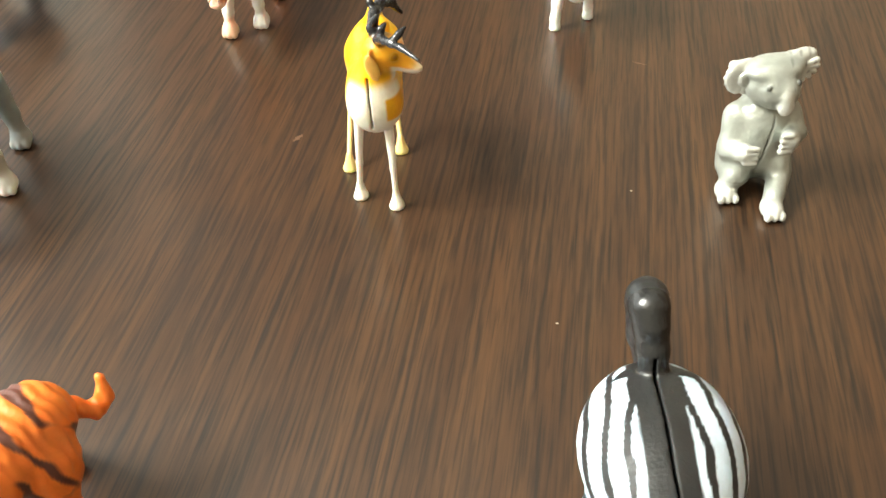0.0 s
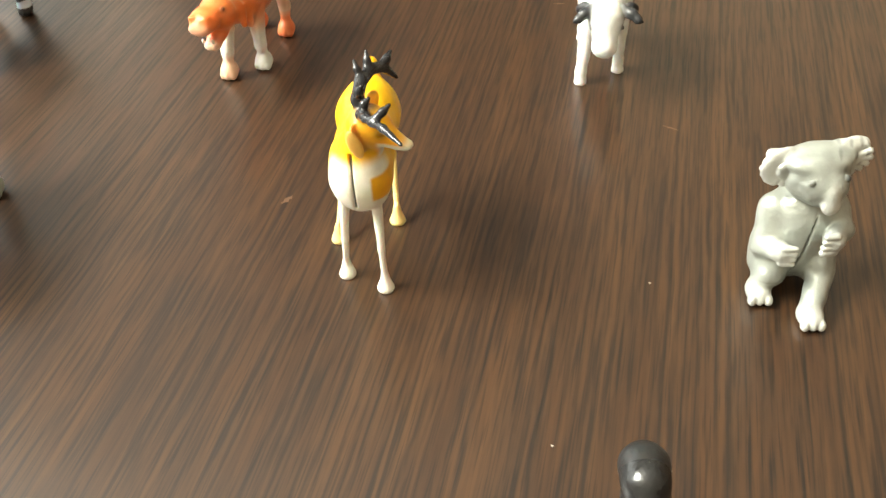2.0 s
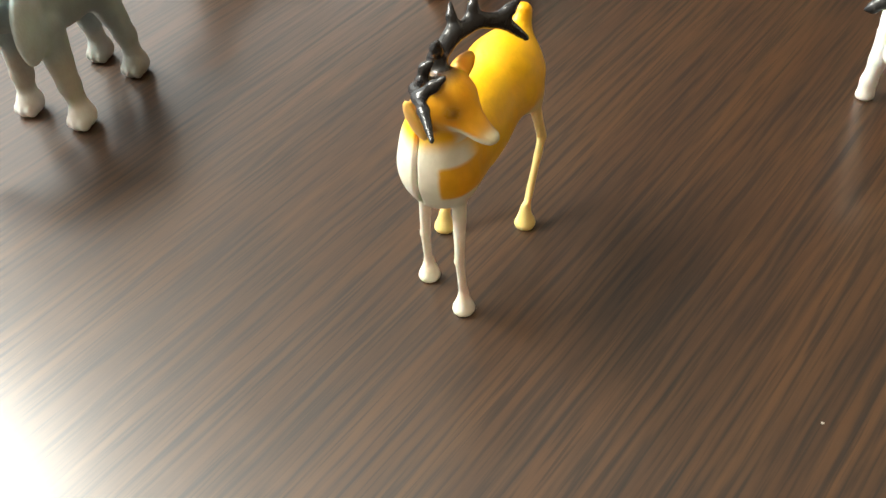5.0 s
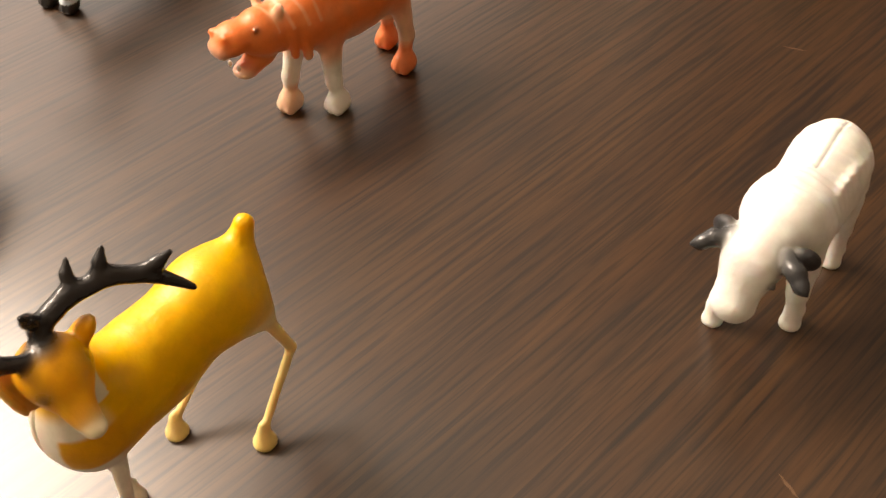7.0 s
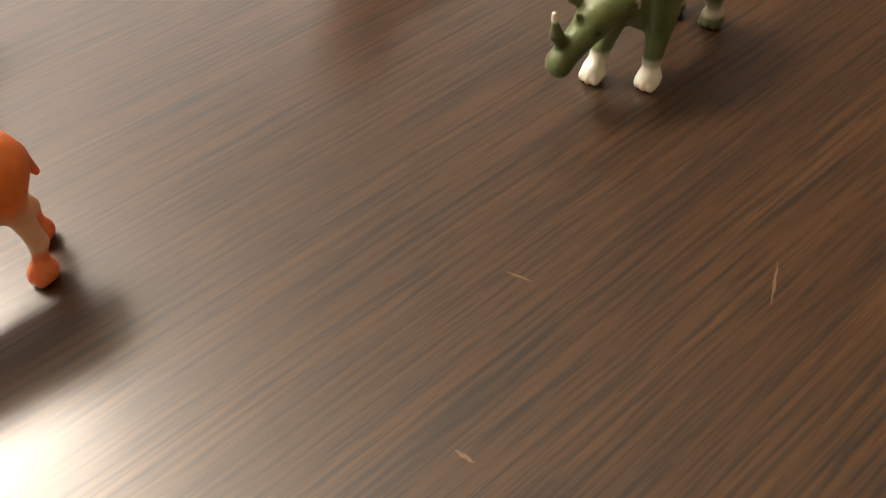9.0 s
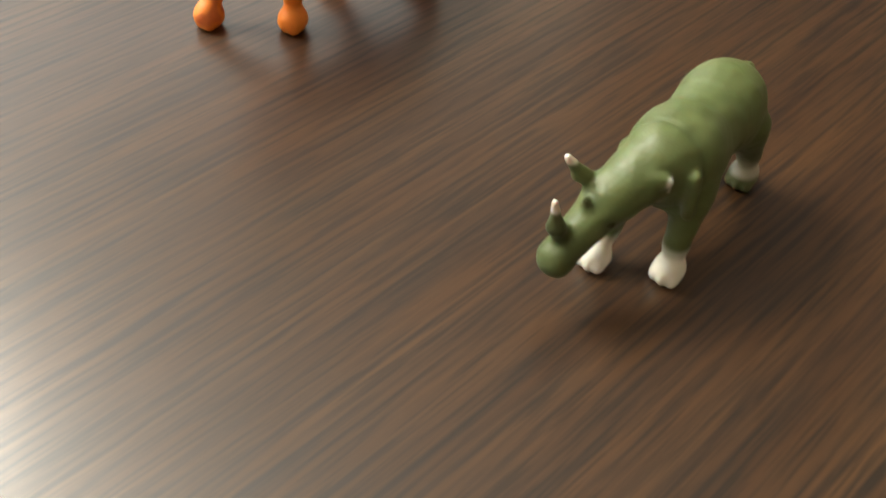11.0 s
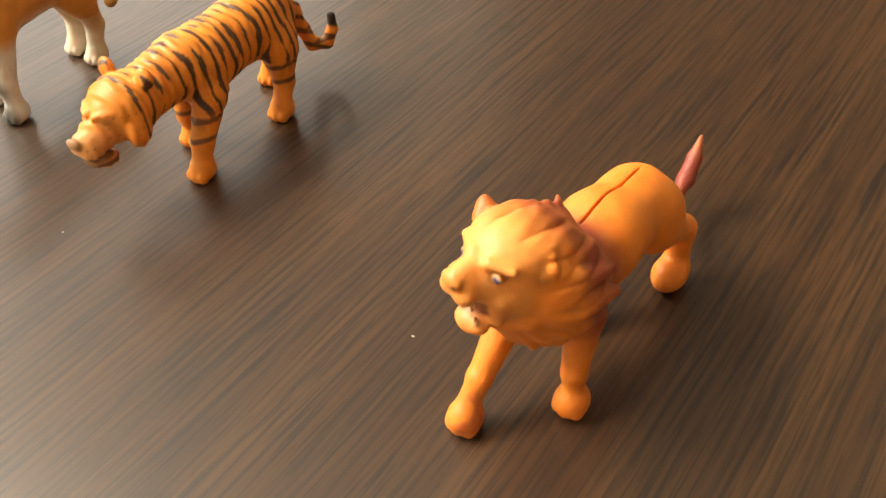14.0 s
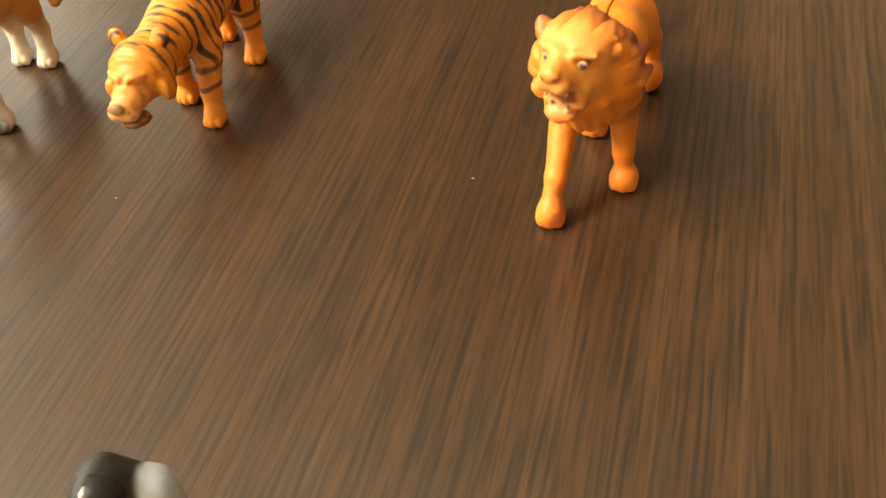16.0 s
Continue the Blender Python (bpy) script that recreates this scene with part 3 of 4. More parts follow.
def build_hippo():
    m = Moulding()
    o, pale, white = (0.80, 0.19, 0.045), (0.80, 0.52, 0.36), (0.78, 0.75, 0.68)
    m.cone((0, -13, 36), (0, 14, 37), 11.6, 12.6, o, "body", 4)
    m.ball((0, 15.5, 37), (11.4, 14.4, 12.2), o, "body", k=5)
    m.ball((0, 3, 31.5), (10.8, 20, 11), o, "body", k=4)
    m.cone((0, -18, 36), (-1.5, -29, 36), 9.2, 7.2, o, "head", 4)
    m.ball((-1.8, -31, 37), (7.2, 7.5, 6.6), o, "head", k=3)
    m.ball((-3.6, -39.5, 38), (6.6, 6.4, 4.8), o, "head/snout", (14, 0, -8), 2)
    m.ball((-4.6, -44.4, 36.0), (4.8, 2.2, 2.9), (0.80, 0.42, 0.28), "head/snout", (14, 0, -8), 1.2)
    m.cone((-2.4, -31, 29.5), (-3, -36, 26.4), 4.6, 3.4, o, "head/jaw", 1.6)
    m.ball((-3.2, -38.2, 25.6), (3.8, 3.4, 2.3), (0.80, 0.50, 0.36), "head/jaw", (-14, 0, -8), 1)
    m.ball((-3.0, -37.0, 28.0), (2.6, 3.0, 0.8), (0.66, 0.24, 0.18), "head/jaw", (-14, 0, -8), 0.4)
    for s, n in ((-1, ""), (1, ".b")):
        m.ball((-1.6 + s * 5.6, -26, 43.5), (2.0, 1.3, 3.2), pale, "head/ear" + n, (-15, s * 25, 0), 1)
        m.ball((-4.2 + s * 3.0, -43.0, 40.6), (1.6, 1.4, 1.2), o, "head/snout", k=1)
        m.ball((-3.4 + s * 2.2, -41, 29.0), (0.7, 0.7, 1.3), white, "head/tooth" + n, k=0.3)
        m.cone((s * 7.5, -20, 38), (s * 8.0, -21, 27), 1.6, 1.6, o, "body", 1.5)
        m.cone((s * 6.5, -24, 38), (s * 7.0, -25, 29), 1.4, 1.4, o, "head", 1.5)
    for s, n in ((-1, ""), (1, ".b")):
        m.ball((-2.2 + s * 5.4, -34.6, 41), (0.8, 0.8, 0.8), BLACK, "head/eye" + n, k=0.4)
    legs(m, [(-6.3, -21.5), (6.8, -11.5), (-8, 26), (8, 19)], [(-6.2, -14, 27), (6.6, -11, 27), (-7, 20, 30), (7.6, 19, 30)], 2.8, o, pale, 4.6, 2, toe=0.66)
    m.cone((0, 28.5, 38), (0, 30.4, 29), 1.7, 1.2, o, "tail", 1.5)

    def brush(p, mix):
        low = (1 - smooth(20, 32, p[:, 2] + 2.2 * wobble(p, 4))) * (p[:, 2] > 12) * (p[:, 1] > -25)
        mix = blend(mix, low * 0.85, (0.76, 0.50, 0.35))
        fl = (p[:, 1] < 0) & (p[:, 0] > 0) & (p[:, 2] < 24) & (p[:, 1] > -24)
        mix = blend(mix, fl * smooth(24, 17, p[:, 2]), (0.74, 0.74, 0.70))
        fr = (p[:, 1] < -8) & (p[:, 0] < 0) & (p[:, 2] < 24) & (p[:, 1] > -30)
        mix = blend(mix, fr * smooth(24, 18, p[:, 2]) * smooth(8, 12, p[:, 2]), white)
        hind = (p[:, 1] > 8) & (p[:, 2] < 22)
        mix = blend(mix, hind * smooth(13, 9, p[:, 2]) * 0.9, (0.76, 0.16, 0.04))
        crease = smooth(0.6, 0.95, np.sin(p[:, 1] * 1.5 + 0.5 * wobble(p, 3))) * (p[:, 1] < -12) * (p[:, 1] > -30) * (p[:, 2] > 38)
        mix = blend(mix, crease * 0.4, pale)
        return blend(mix, 0.25 * np.clip(wobble(p, 2.2, 3.0), 0, 1) * smooth(24, 30, p[:, 2]), (0.82, 0.30, 0.12))
    m.paints.append(brush)
    return mould("toy_hippo", m, SATIN, "orange plastic toy hippopotamus with an open mouth", "toy animal", 0.55, "toy animals on the table", {"eye": GLOSS})


def build_rhino():
    m = Moulding()
    g, dark, white = (0.082, 0.112, 0.036), (0.040, 0.054, 0.018), (0.72, 0.72, 0.65)
    m.cone((0, -12, 32), (0, 12, 33), 10.4, 10, g, "body", 4)
    m.ball((0, 14.4, 32.6), (9.8, 12.6, 10.0), g, "body", k=5)
    m.ball((0, -11, 34.5), (10.8, 10, 10.2), g, "body", k=4)
    m.ball((0, -8, 28.5), (10.2, 13, 12.5), g, "body", k=4)
    m.ball((0, 14, 29), (9.6, 13, 12), g, "body", k=4)
    m.cone((-1, -18, 35.5), (-6, -30, 29), 8.6, 6.4, g, "head", 3)
    m.cone((-6, -30, 29), (-9.8, -42, 19.5), 5.8, 4.6, g, "head", 3)
    m.ball((-10.6, -45, 17), (4.8, 4.2, 4.6), g, "head/muzzle", (0, 0, -18), 2)
    m.chain([(-10.4, -42, 22), (-11.2, -46, 28), (-11.9, -46.8, 36)], [2.8, 2.0, 0.8], dark, "head/horn", 1.2)
    m.cone((-8, -36, 27.5), (-8.8, -38, 32), 2.0, 0.8, dark, "head/horn.b", 1.2)
    m.chain([(-10.5, -30.5, 31), (-13.2, -34, 35), (-15.4, -37.4, 41)], [2.3, 1.9, 0.8], g, "head/ear", 1)
    m.ball((1.8, -26.5, 35.5), (4.6, 1.6, 2.4), g, "head/ear.b", (0, -18, 20), 1)
    m.ball((-11.4, -34.5, 27), (0.8, 0.8, 0.8), BLACK, "head/eye", k=0.3)
    m.ball((-2.6, -36.0, 26.5), (0.8, 0.8, 0.8), BLACK, "head/eye.b", k=0.3)
    legs(m, [(-8.8, -25), (8.5, -17.5), (-7, 27), (8.2, 28)], [(-7.5, -14, 25), (7.5, -12, 25), (-7.5, 19, 26), (7.8, 19, 26)], 3.4, g, white, 4.7, 1.5, toe=0.66)
    m.chain([(0, 27, 36), (0, 30, 29), (0, 29, 21)], [2.2, 1.6, 1.3], g, "tail", 1.5)
    for s in (-1, 1):
        m.cone((s * 9.0, -20, 36), (s * 9.4, -19, 24), 1.5, 1.7, g, "body", 2)

    def brush(p, mix):
        tips = smooth(32.5, 34, p[:, 2]) * (p[:, 1] < -40) + smooth(38.6, 39.6, p[:, 2]) * (p[:, 1] < -33) + smooth(4.6, 5.4, p[:, 0]) * (p[:, 1] < -24) * (p[:, 1] > -29) * (p[:, 2] > 32)
        mix = blend(mix, np.clip(tips, 0, 1), (0.72, 0.72, 0.66))
        mix = blend(mix, 0.55 * ((p[:, 1] > 6) & (p[:, 2] < 16)), (0.16, 0.17, 0.10))
        # shade in the shoulder fold, painted where the relief is pressed in
        fold_shade = np.exp(-((p[:, 1] + 18 - 0.15 * (p[:, 2] - 30)) / 1.1) ** 2) * (p[:, 2] > 20)
        mix = blend(mix, fold_shade * 0.25, dark)
        # underside shade put into the paint: darker green towards the belly
        belly_shade = 1 - smooth(19, 28, p[:, 2])
        mix = blend(mix, belly_shade * (p[:, 2] > 15) * 0.5, dark)
        hind = (p[:, 1] > 6) & (p[:, 2] < 20)
        mix = blend(mix, hind * np.maximum(smooth(6, 4, p[:, 2]), smooth(10, 14, p[:, 2])), (0.07, 0.088, 0.034))
        mix = blend(mix, (p[:, 1] < 0) * (p[:, 1] > -31) * smooth(10.5, 12.5, p[:, 2]) * smooth(30, 20, p[:, 2]), g)
        return blend(mix, 0.25 * np.clip(wobble(p, 4), 0, 1) * (p[:, 2] > 22), (0.15, 0.18, 0.08))
    m.paints.append(brush)
    m.relief = lambda p: 0.12 * wobble(p, 1.6, 3) - 0.35 * np.exp(-((p[:, 1] + 18 - 0.15 * (p[:, 2] - 30)) / 0.9) ** 2) * (p[:, 2] > 20) - 0.15 * np.exp(-((p[:, 1] - 8 + 0.2 * (p[:, 2] - 30)) / 0.9) ** 2) * (p[:, 2] > 22)
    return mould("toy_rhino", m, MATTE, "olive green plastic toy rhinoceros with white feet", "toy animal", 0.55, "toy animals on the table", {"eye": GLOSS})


def build_koala():
    m = Moulding()
    s0, lite = (0.39, 0.42, 0.38), (0.68, 0.71, 0.67)
    m.ball((1, 1, 19), (11.6, 10.5, 18), s0, "body", (6, 0, 0), 4)
    m.ball((2.2, 1, 31), (8.8, 8, 8), s0, "body", k=4)
    m.ball((2.0, -2, 45), (9.6, 9, 8.4), s0, "head", (0, 0, 14), 2)
    m.ball((2.0, -1.5, 50.4), (11.0, 6.8, 3.6), s0, "head", (0, 0, 14), 2)
    m.ball((2.9, -8.4, 44), (6.4, 4.6, 5.4), s0, "head", (0, 0, 14), 3)
    m.ball((3.7, -12.4, 42.8), (2.3, 1.8, 4.4), lite, "head/nose", (-12, 0, 14), 0.8)
    m.ball((3.9, -13.2, 41.2), (2.7, 1.2, 2.2), lite, "head/nose", (-20, 0, 14), 1.2)
    for s, n, ex, ey, ez in ((-1, "", -8.6, -1.5, 48.4), (1, ".b", 11.8, 2.4, 49.0)):
        m.ball((ex, ey, ez - 0.6), (6.8, 2.0, 6.6), lite, "head/ear" + n, (0, s * 22, 14), 1.6)
        m.cone((ex - s * 3, ey, ez + 2.6), (ex + s * 3.8, ey + 0.5, ez + 3.4), 2.2, 1.5, lite, "head/ear" + n, 1.0)
        m.ball((ex - s * 0.6, ey - 2.3, ez - 0.6), (2.8, 1.0, 2.8), (0.22, 0.23, 0.20), "head/ear" + n, (0, s * 22, 14), 0.5)
        for j in range(8):
            a = radians(-205 + j * 24) if s < 0 else radians(25 - j * 24)
            m.cone((ex + 2.4 * math.cos(a), ey - 1.6, ez - 0.4 + 2.4 * math.sin(a)), (ex + 6.0 * math.cos(a), ey - 1.2, ez - 0.6 + 5.6 * math.sin(a)), 0.7, 0.9, lite, "head/ear" + n, 0.3)
    m.ball((-2.2, -11.0, 48.0), (0.8, 0.7, 0.8), BLACK, "head/eye", k=0.2)
    m.ball((8.6, -8.6, 48.2), (1.0, 0.8, 1.0), BLACK, "head/eye.b", k=0.2)
    for s, n, sx, hx, hy, hz in ((-1, "", -8, -6.5, -12.0, 22), (1, ".b", 11.0, 8.5, -12.5, 27)):
        m.cone((sx, 0, 31), (sx + s * 2.0, -5, 22 + 3 * s), 4.2, 3.6, s0, "arm" + n, 3)
        m.cone((sx + s * 2.0, -5, 22 + 3 * s), (hx, hy, hz), 3.5, 2.8, s0, "arm" + n, 2)
        m.ball((hx, hy, hz), (3.2, 2.8, 3.4), lite, "arm" + n + "/paw" + n, k=1)
        for j in range(4):
            m.cone((hx, hy - 1.5, hz + 3 - j * 2), (hx - s * 3.5, hy - 2.4, hz + 3.2 - j * 2.1), 1.2, 0.85, lite, "arm" + n + "/paw" + n, 0.4)
    for s, n, tx, fx, fy in ((-1, "", -6.5, -9.8, -8.5), (1, ".b", 9, 4.2, -20)):
        m.ball((tx, -2.5, 10.5), (5.6, 9, 8.5), s0, "leg" + n, (-20, 0, -s * 8), 3)
        m.cone((tx + s * 0.5, -8, 8.5), (fx, fy, 4), 4.2, 3.2, s0, "leg" + n, 2)
        m.ball((fx, fy - 1.6, 3.0), (4.0, 4.8, 3.3), lite, "leg" + n + "/foot" + n, k=1.5)
        for j in range(3):
            m.ball((fx - 2.5 + j * 2.5, fy - 5.2, 2.3), (1.35, 1.8, 2.0), lite, "leg" + n + "/foot" + n, k=0.5)
    m.slot((-1.3, -30, 6), (-0.6, -7.0, 36), 0.17)

    def brush(p, mix):
        fur = smooth(0.2, 0.8, np.sin(p[:, 0] * 1.6 + 2 * wobble(p, 4)) * np.sin(p[:, 2] * 0.9 + wobble(p, 3))) * (p[:, 2] > 46) * (p[:, 0] > 6)
        mix = blend(mix, fur * 0.5, (0.13, 0.14, 0.12))
        # dark and pale patches paint in the shading of uneven facets
        mix = blend(mix, smooth(0.3, 0.9, wobble(p, 9, 5)) * (p[:, 2] > 8) * 0.7, (0.17, 0.175, 0.15))
        return blend(mix, 0.35 * np.clip(wobble(p, 4, 2), 0, 1), (0.52, 0.52, 0.47))
    m.paints.append(brush)
    m.relief = lambda p: 0.28 * np.abs(wobble(p, 2.6, 1.7)) + 0.4 * np.abs(wobble(p, 5.5, 0.4))
    return mould("toy_koala", m, PEARL, "silvery white plastic toy koala sitting up", "toy animal", 0.5, "toy animals on the table", {"eye": GLOSS})


def build_tiger(name, label, base, stripe, bold, tail):
    m = Moulding()
    pale = tuple(min(1, c * 1.12 + 0.03) for c in base)
    m.cone((0, -12, 35), (0, 14, 36), 12.5, 11, base, "body", 4)
    m.cone((0, 14, 36), (0, 28, 35), 11, 10, base, "body", 4)
    m.ball((0, 24, 37), (10, 12, 9.6), base, "body", k=5)
    m.cone((0, -18, 38), (-2, -38, 35), 10, 9, base, "neck", 4)
    m.ball((-3, -42, 35), (11.6, 10.5, 10.6), base, "head", (0, 0, -8), 3)
    m.cone((-3.5, -47, 33), (-5.4, -56, 28.5), 7.2, 5.4, pale, "head", 3)
    m.ball((-6, -61, 31), (2.8, 1.6, 1.9), (0.10, 0.045, 0.03), "head/nose", k=0.8)
    m.ball((-5, -54, 21.5), (5, 5.6, 2.6), pale, "head/jaw", (-10, 0, -8), 1.2)
    for s in (-1, 1):
        m.ball((-5.8 + s * 2.8, -58.5, 27.0), (3.0, 2.6, 2.6), pale, "head", (0, 0, -8), 0.8)
        m.cone((-4 + s * 1.8, -53.5, 37.6), (-4 + s * 7, -49.5, 38.2), 1.3, 0.9, pale, "head", 0.8)
        m.ball((-3.4 + s * 9.6, -45, 30), (3.2, 5, 5.4), base, "head", (0, 0, s * 20), 2)
    for s, n in ((-1, ""), (1, ".b")):
        m.ball((-3 + s * 8.6, -37, 44.5), (3.6, 1.9, 3.6), base, "head/ear" + n, (-10, s * 28, 0), 1.2)
        m.ball((-4 + s * 4.8, -52, 36), (1.0, 0.9, 0.9), (0.02, 0.02, 0.02), "head/eye" + n, k=0.2)
    legs(m, [(-9, -11.5), (9, -26.5), (-10.1, 34.5), (10.1, 16.5)], [(-8, -12, 28), (8, -14, 28), (-7, 26, 30), (8, 22, 30)], 4.2, base, base, 5.0, 2.5)
    m.ball((8.2, 23, 27), (5.6, 8, 10), base, "leg.d", (8, 0, 0), 4)
    m.ball((-8, 28, 27), (5.8, 8.5, 10), base, "leg.c", (-8, 0, 0), 4)
    m.chain(tail, [3.4, 2.9, 2.7, 2.6, 2.4, 2.2, 1.6][-len(tail):], base, "tail", 1.5)

    def brush(p, mix):
        warp = (1.5 if bold else 2.3) * wobble(p, 5.5 if bold else 7.0) + (0.6 if bold else 1.0) * wobble(p, 2.4, 4)
        u = p[:, 1] * (0.62 if bold else 1.45) + 0.16 * np.abs(p[:, 0]) * (1 if bold else 0) + 0.25 * (p[:, 2] - 36) * (1 if bold else 0.25) + warp
        lines = smooth(0.5 if not bold else 0.6, 0.75 if not bold else 0.85, np.sin(u) + (0.75 if not bold else 0.45) * wobble(p, 3.4 if not bold else 6, 1))
        zone = smooth(17, 25, p[:, 2]) * (p[:, 1] > -46)
        hind = (p[:, 1] > 30) & (p[:, 2] < 26)
        bands = smooth(0.5, 0.8, np.sin(p[:, 2] * 0.95 + 0.8 * wobble(p, 4))) * (p[:, 2] < 26) * (p[:, 2] > 11)
        rings = smooth(0.3, 0.6, np.sin((p[:, 1] * 0.6 + p[:, 2]) * 1.1)) * (p[:, 1] > 39)
        ink = np.maximum(np.maximum(lines * zone * (p[:, 1] < 39), bands * (0.85 if not bold else 0.3)), rings * (0.9 if not bold else 0.0))
        mix = blend(mix, (1 - smooth(-58, -48, p[:, 1])) * (p[:, 2] < 34) * 0.35, (0.75, 0.45, 0.22))
        gape = smooth(24.8, 24.2, p[:, 2]) * smooth(22.2, 23, p[:, 2]) * (p[:, 1] < -47)
        dots = smooth(0.72, 0.85, np.sin(p[:, 0] * 2.2 + wobble(p, 2)) * np.sin(p[:, 1] * 1.7) * np.sin(p[:, 2] * 1.9)) * (p[:, 1] < -40)
        ink = np.maximum(ink, np.maximum(gape * 0.8, dots * 0.6))
        mix = blend(mix, ink * 0.93, stripe)
        tip = smooth(19, 21, p[:, 2]) * (p[:, 1] > 51)
        return blend(mix, tip * (0 if bold else 1), (0.03, 0.02, 0.015))
    m.paints.append(brush)
    m.relief = lambda p: 0.22 * np.sin(p[:, 1] * 1.9 + 2.0 * wobble(p, 3)) * (p[:, 2] > 18)
    return mould(name, m, MATTE, label, "toy animal", 0.55, "toy animals on the table", {"eye": GLOSS})


def build_zebra(side=0.0):
    m = Moulding()
    w = (0.56, 0.68, 0.79)
    m.cone((0, -22, 36), (0, 16, 35.5), 14, 14.5, w, "body", 4)
    m.ball((1, 22, 35), (20.2, 26, 14.4), w, "body", k=5)
    m.ball((0, -24, 36), (13.5, 13, 13.5), w, "body", k=4)
    m.cone((0, -30, 40), (0, -44, 56), 9.5, 6.8, w, "neck", 4)
    m.cone((0, -44, 58), (0, -60, 48), 6.8, 4.6, w, "head", 3)
    m.ball((0, -62, 46), (4.6, 4, 4.2), (0.05, 0.05, 0.055), "head/muzzle", k=1.5)
    m.chain([(0, -28, 54), (0, -37, 62), (0, -44, 66)], [2, 2.6, 2], BLACK, "mane", 1)
    for s, n in ((-1, ""), (1, ".b")):
        m.ball((s * 5, -41, 66), (2, 1.4, 4.2), w, "head/ear" + n, (-10, s * 22, 0), 1)
    eyes(m, 5.6, -51, 56, 0.9)
    legs(m, [(-6, -43), (6, -43), (-12.5, 27), (12.5, 20)], [(-8, -28, 28), (8, -28, 28), (-9, 24, 28), (9, 22, 28)], 4.2, w, w, 4.0, 3)
    m.chain([(0.5, 37, 43), (0, 41, 51), (-0.5, 43.5, 57), (-1, 46, 60.5), (-1, 50, 59)], [3.4, 4.1, 4.4, 4.8, 4.8], BLACK, "tail", 1.5)
    m.chain([(-1, 50, 60), (-0.5 + side, 54 - 0.5 * side, 54), (1.1 * side, 54 - 0.5 * side, 42), (side, 52, 33)], [5.2, 4.8, 4.0, 1.6], (0.50, 0.58, 0.66), "tail/tail_tuft", 1.5)
    m.slot((-0.4, -26, 42), (0.4, 39, 52))

    def brush(p, mix):
        ax = np.abs(p[:, 0])
        warp = 1.4 * wobble(p, 7) + 0.5 * wobble(p, 3, 2)
        lines = smooth(0.42, 0.58, np.sin(ax * 0.85 + p[:, 1] * 0.10 - p[:, 2] * 0.40 + 0.7 * warp))
        neck = smooth(0.1, 0.35, np.sin((p[:, 1] + 0.4 * p[:, 2]) * 0.75 + warp))
        ink = np.where(p[:, 1] < -32, neck, lines)
        ink = np.where(p[:, 2] < 20, smooth(0.1, 0.4, np.sin(p[:, 2] * 0.85 + warp)), ink)
        ink = np.maximum(ink, (p[:, 2] < 4.5) * 1.0)
        band = 1 - smooth(5.6, 6.2, ax + 0.4 * wobble(p, 6))
        ink = np.maximum(ink, band * (p[:, 2] > 41) * (p[:, 1] > -33))
        tail = (p[:, 1] > 36) & (p[:, 2] > 44)
        # a silvery highlight is painted on one side of the black tail
        ink = np.where(tail | (p[:, 1] > 47), 1.0 - (side > 0) * smooth(5.0, 6.5, p[:, 0]), ink)
        return blend(mix, ink * (p[:, 1] > -58), (0.018, 0.018, 0.018))
    m.paints.append(brush)
    return mould("toy_zebra", m, SATIN, "black and white striped plastic toy zebra with a black arched tail", "toy animal", 0.6, "toy animals on the table", {"tail": GLOSS, "eye": GLOSS})


def build_elephant():
    m = Moulding()
    g, lite, white = (0.25, 0.33, 0.35), (0.46, 0.60, 0.64), (0.70, 0.71, 0.69)
    m.ball((0, 3, 42), (14, 22, 15), g, "body", k=4)
    m.cone((0, -18, 50), (0, -30, 53), 13, 11, g, "head", 4)
    m.chain([(0, -38, 50), (0, -46, 40), (0, -48, 27), (0, -50, 16)], [6.5, 5.2, 4.2, 3.2], g, "head/trunk", 2)
    for s, n in ((-1, ""), (1, ".b")):
        m.ball((s * 13.0, -20, 42), (3.2, 9, 14), lite, "head/ear" + n, (0, s * 10, s * 24), 1.5)
        m.cone((s * 5.5, -38, 45), (s * 8, -47, 36), 1.8, 0.8, white, "head/tusk" + n, 0.8)
    eyes(m, 9.6, -36, 56, 1.0)
    legs(m, [(-12, -14), (12, -14), (-10, 21), (9.6, 17.5)], [(-8, -11, 34), (8, -11, 34), (-8, 14, 34), (8, 14, 34)], 3.9, g, (0.30, 0.32, 0.31), 5, 1)
    m.chain([(0, 26, 48), (0, 30, 38), (0, 30, 26)], [2, 1.5, 1.2], g, "tail", 1.2)

    def brush(p, mix):
        front = (p[:, 1] < -4) & (p[:, 2] < 30)
        mix = blend(mix, front * smooth(30, 22, p[:, 2]) * 0.55, (0.46, 0.41, 0.33))
        mix = blend(mix, front * smooth(12, 7, p[:, 2]), white)
        return blend(mix, 0.2 * np.clip(wobble(p, 5), 0, 1), lite)
    m.paints.append(brush)
    return mould("toy_elephant", m, SATIN, "blue-grey plastic toy elephant with white front feet", "toy animal", 0.7, "toy animals on the table", {"eye": GLOSS})


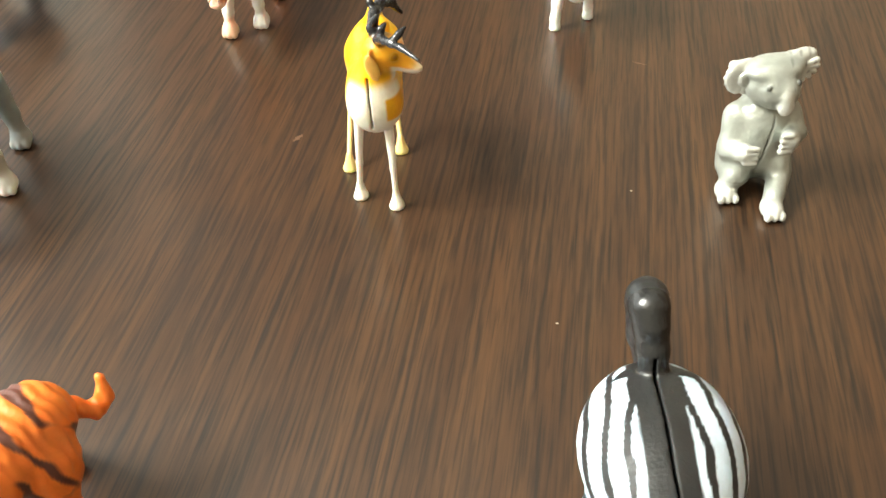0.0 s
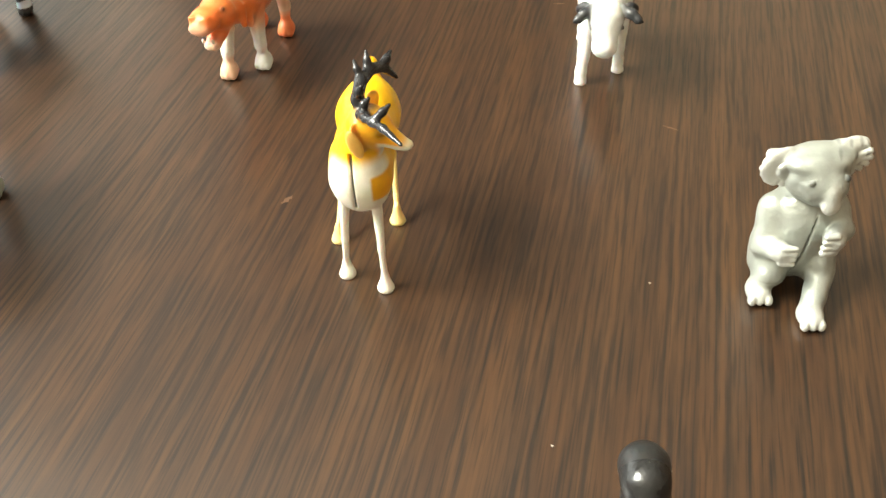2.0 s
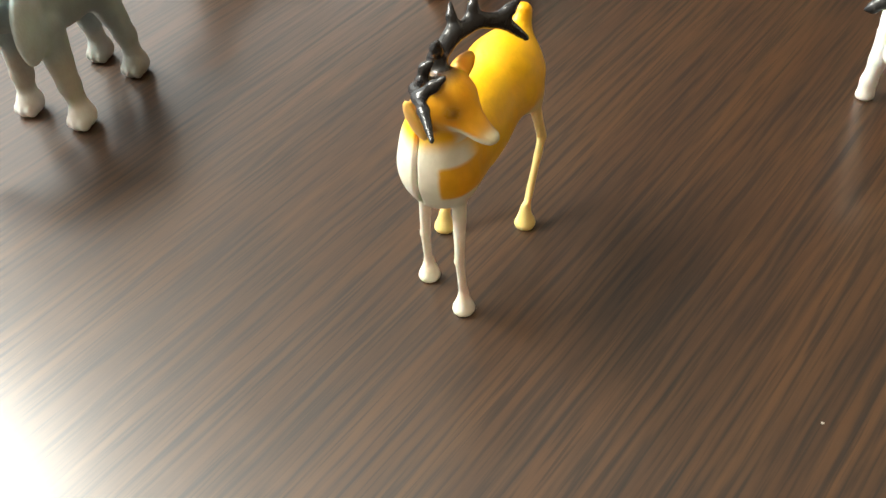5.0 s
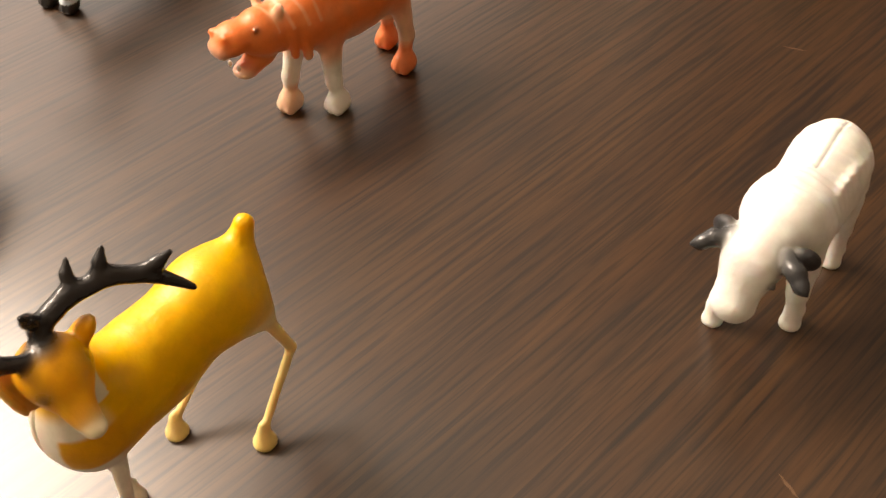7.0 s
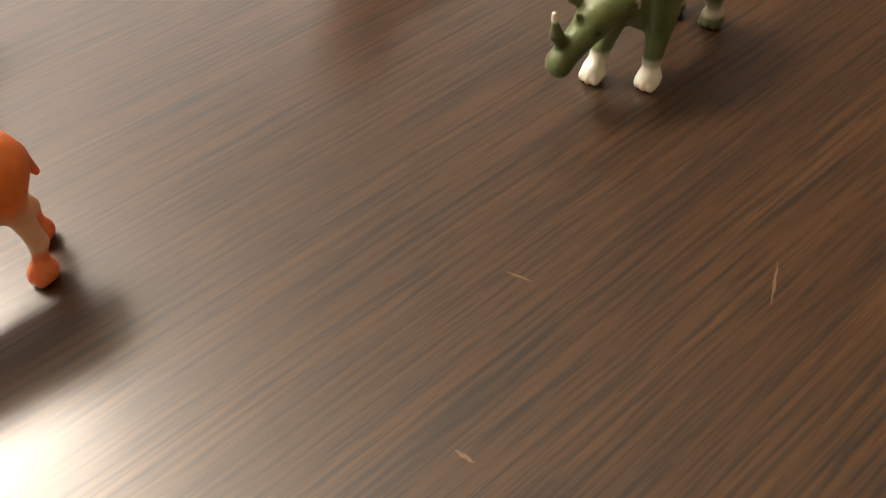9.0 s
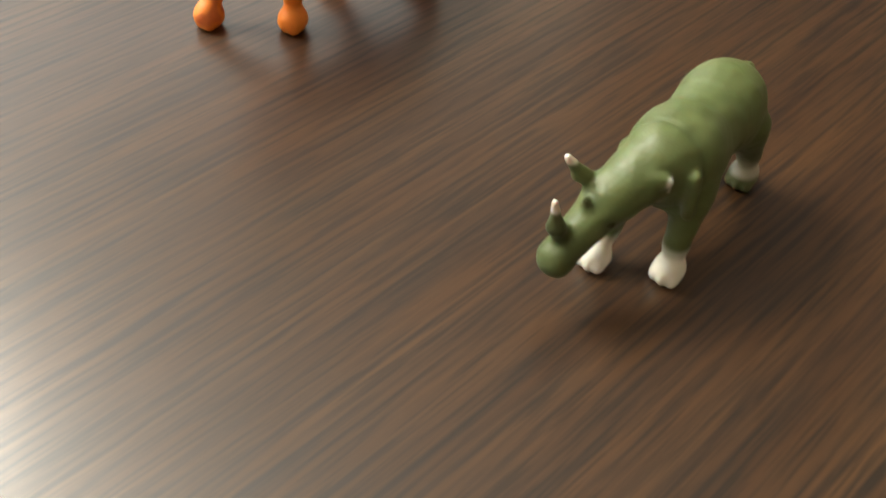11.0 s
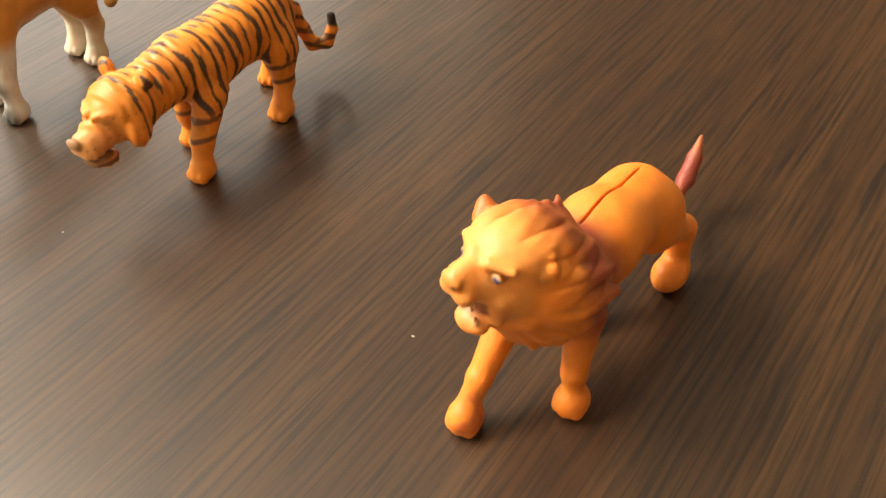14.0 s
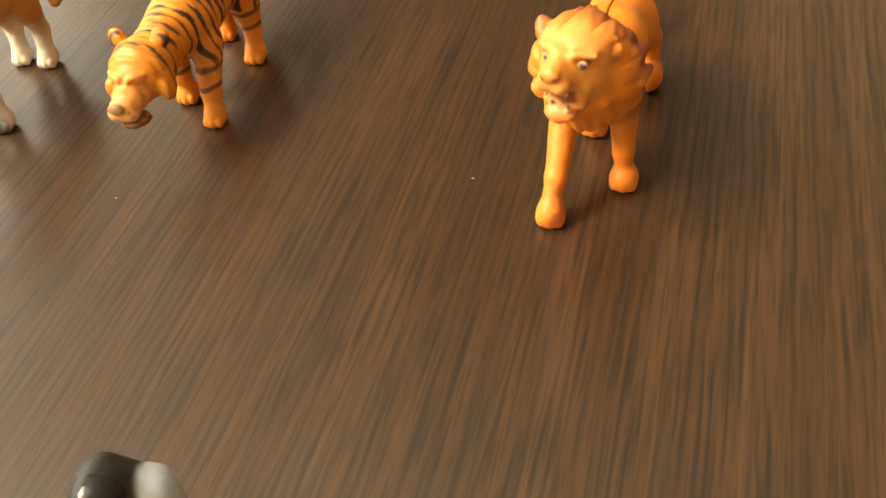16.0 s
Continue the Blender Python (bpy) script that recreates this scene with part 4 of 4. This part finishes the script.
def build_dog():
    m = Moulding()
    tan, white = (0.62, 0.28, 0.07), (0.78, 0.76, 0.70)
    m.cone((0, -14, 42), (0, 22, 42), 13.5, 12.5, tan, "body", 4)
    m.ball((0, -15, 40), (13, 11, 14), tan, "body", k=4)
    m.cone((0, -20, 46), (-2, -32, 55), 10, 8.5, tan, "neck", 4)
    m.ball((-3, -36, 59), (9.5, 9.5, 9), tan, "head", k=3)
    m.cone((-4, -42, 56), (-6, -51, 53), 5.4, 4.2, white, "head", 2)
    m.ball((-6.5, -55, 54), (2.4, 1.8, 1.8), BLACK, "head/nose", k=0.8)
    for s, n in ((-1, ""), (1, ".b")):
        m.ball((-3 + s * 9.5, -33, 56), (2.4, 5, 8.5), BLACK, "head/ear" + n, (0, s * -14, 0), 1.2)
    m.ball((-8.5, -43.5, 60.5), (1, 1, 1), BLACK, "head/eye", k=0.2)
    m.ball((1.6, -43.5, 60.5), (1, 1, 1), BLACK, "head/eye.b", k=0.2)
    legs(m, [(-9.4, -15.5), (9.4, -22.5), (-7, 27), (7.2, 24)], [(-8, -15, 34), (8, -17, 34), (-7, 22, 36), (8, 21, 36)], 4.2, tan, white, 5, 4)
    m.ball((8, 22, 33), (6, 9, 11), tan, "leg.d", (10, 0, 0), 4)
    m.chain([(0, 30, 46), (6, 36, 38), (13, 34, 31), (19, 29, 27), (23, 28, 29)], [3, 2.6, 2.3, 2.1, 1.3], tan, "tail", 1.5)

    def brush(p, mix):
        low = (1 - smooth(26, 34, p[:, 2])) * (p[:, 1] < 0)
        mix = blend(mix, low, white)
        hind = (p[:, 1] > 10) & (p[:, 2] < 22)
        mix = blend(mix, hind * 0.5, (0.72, 0.55, 0.34))
        face = smooth(-24, -28, p[:, 1]) * (np.abs(p[:, 0] + 3) > 4.5)
        mix = blend(mix, face * 0.9 * (p[:, 1] > -47), (0.03, 0.022, 0.018))
        return blend(mix, 0.3 * np.clip(wobble(p, 2.5), 0, 1) * (p[:, 2] > 30), (0.74, 0.38, 0.12))
    m.paints.append(brush)
    return mould("toy_dog", m, SATIN, "tan and white plastic toy dog with black ears", "toy animal", 0.65, "toy animals on the table", {"eye": GLOSS, "nose": GLOSS})


def stand(toy, x, y, yaw):
    toy.matrix_basis = pose(x, y, 0, 0, 0, yaw)
    return toy


stand(build_deer(), -0.0110, 0.0156, 14.5)
stand(build_koala(), 0.1290, 0.0320, 11)
stand(build_bull(), 0.0560, 0.1613, 7.7)
stand(build_hippo(), -0.1021, 0.1459, 2.3)
stand(build_rhino(), -0.0426, 0.3722, 9)
stand(build_lion(), -0.1919, 0.3677, -2)
stand(build_tiger("toy_tiger", "orange plastic toy tiger with fine black stripes and a curled tail", (0.78, 0.25, 0.035), (0.03, 0.015, 0.009), False,
                  [(0, 34, 38), (0.5, 41, 31), (1, 44.5, 21), (2, 47.5, 13), (6, 52, 12.5), (8, 54, 18), (8.5, 54, 24)]), -0.3528, 0.4014, 3.3)
stand(build_tiger("toy_tiger", "bright orange plastic toy tiger with bold black stripes", (0.86, 0.20, 0.03), (0.05, 0.02, 0.02), True,
                  [(0, 33, 38), (2, 38, 31), (4.5, 42, 27), (6, 45, 29.5), (4.5, 47, 35)]), -0.0770, -0.1600, -20)
stand(build_zebra(), 0.0940, -0.1450, 7.5)
stand(build_zebra(6.5), -0.2450, 0.1440, 16)
stand(build_elephant(), -0.1738, 0.0088, 13)
stand(build_dog(), -0.4464, 0.3858, 7)


# ---- small marks on the table ----
def speck(x, y, size, label, name="dust_speck"):
    bm = bmesh.new()
    bmesh.ops.create_icosphere(bm, subdivisions=2, radius=1.0)
    for v in bm.verts:
        v.co = Vector((v.co.x * size * (1 + 0.3 * math.sin(v.co.y * 4)), v.co.y * size * 0.8, max(v.co.z, -0.3) * size * 0.35 + size * 0.105))
    ob = part(name, bm, DUST)
    ob.location = (x, y, 0)
    return tagged(ob, label, "dust", "dust specks on the table")


def scratch(x, y, turn, length, width):
    bm = bmesh.new()
    pts = []
    for i in range(9):
        u = i / 8
        w = width * math.sin(math.pi * min(max(u, 0.06), 0.94)) * (1 + 0.3 * math.sin(i * 2.3))
        pts.append((length * (u - 0.5), 0.25 * width * math.sin(i * 1.7), w))
    top = [bm.verts.new((px, py + w, 0.00012)) for px, py, w in pts]
    low = [bm.verts.new((px, py - w, 0.00012)) for px, py, w in pts]
    for i in range(8):
        bm.faces.new((low[i], low[i + 1], top[i + 1], top[i]))
    ob = part("scratch", bm, SCRATCH)
    ob.matrix_basis = pose(x, y, 0, 0, 0, turn)
    return tagged(ob, "thin pale scratch in the dark veneer", "scratch", "scratches on the table")


for sx, sy, size in ((-0.2342, 0.3519, 0.0005), (-0.3622, 0.3284, 0.0004), (0.0868, 0.0209, 0.0004), (0.0635, -0.0510, 0.00045)):
    speck(sx, sy, size, "tiny pale dust speck lying on the table")
scratch(-0.0512, 0.0429, 65, 0.006, 0.0011)
scratch(-0.0003, 0.2627, 20, 0.008, 0.0004)
scratch(0.0499, 0.3112, 118, 0.016, 0.0004)
scratch(0.0312, 0.2126, 10, 0.006, 0.0006)
scratch(0.0897, 0.1132, -20, 0.007, 0.0004)
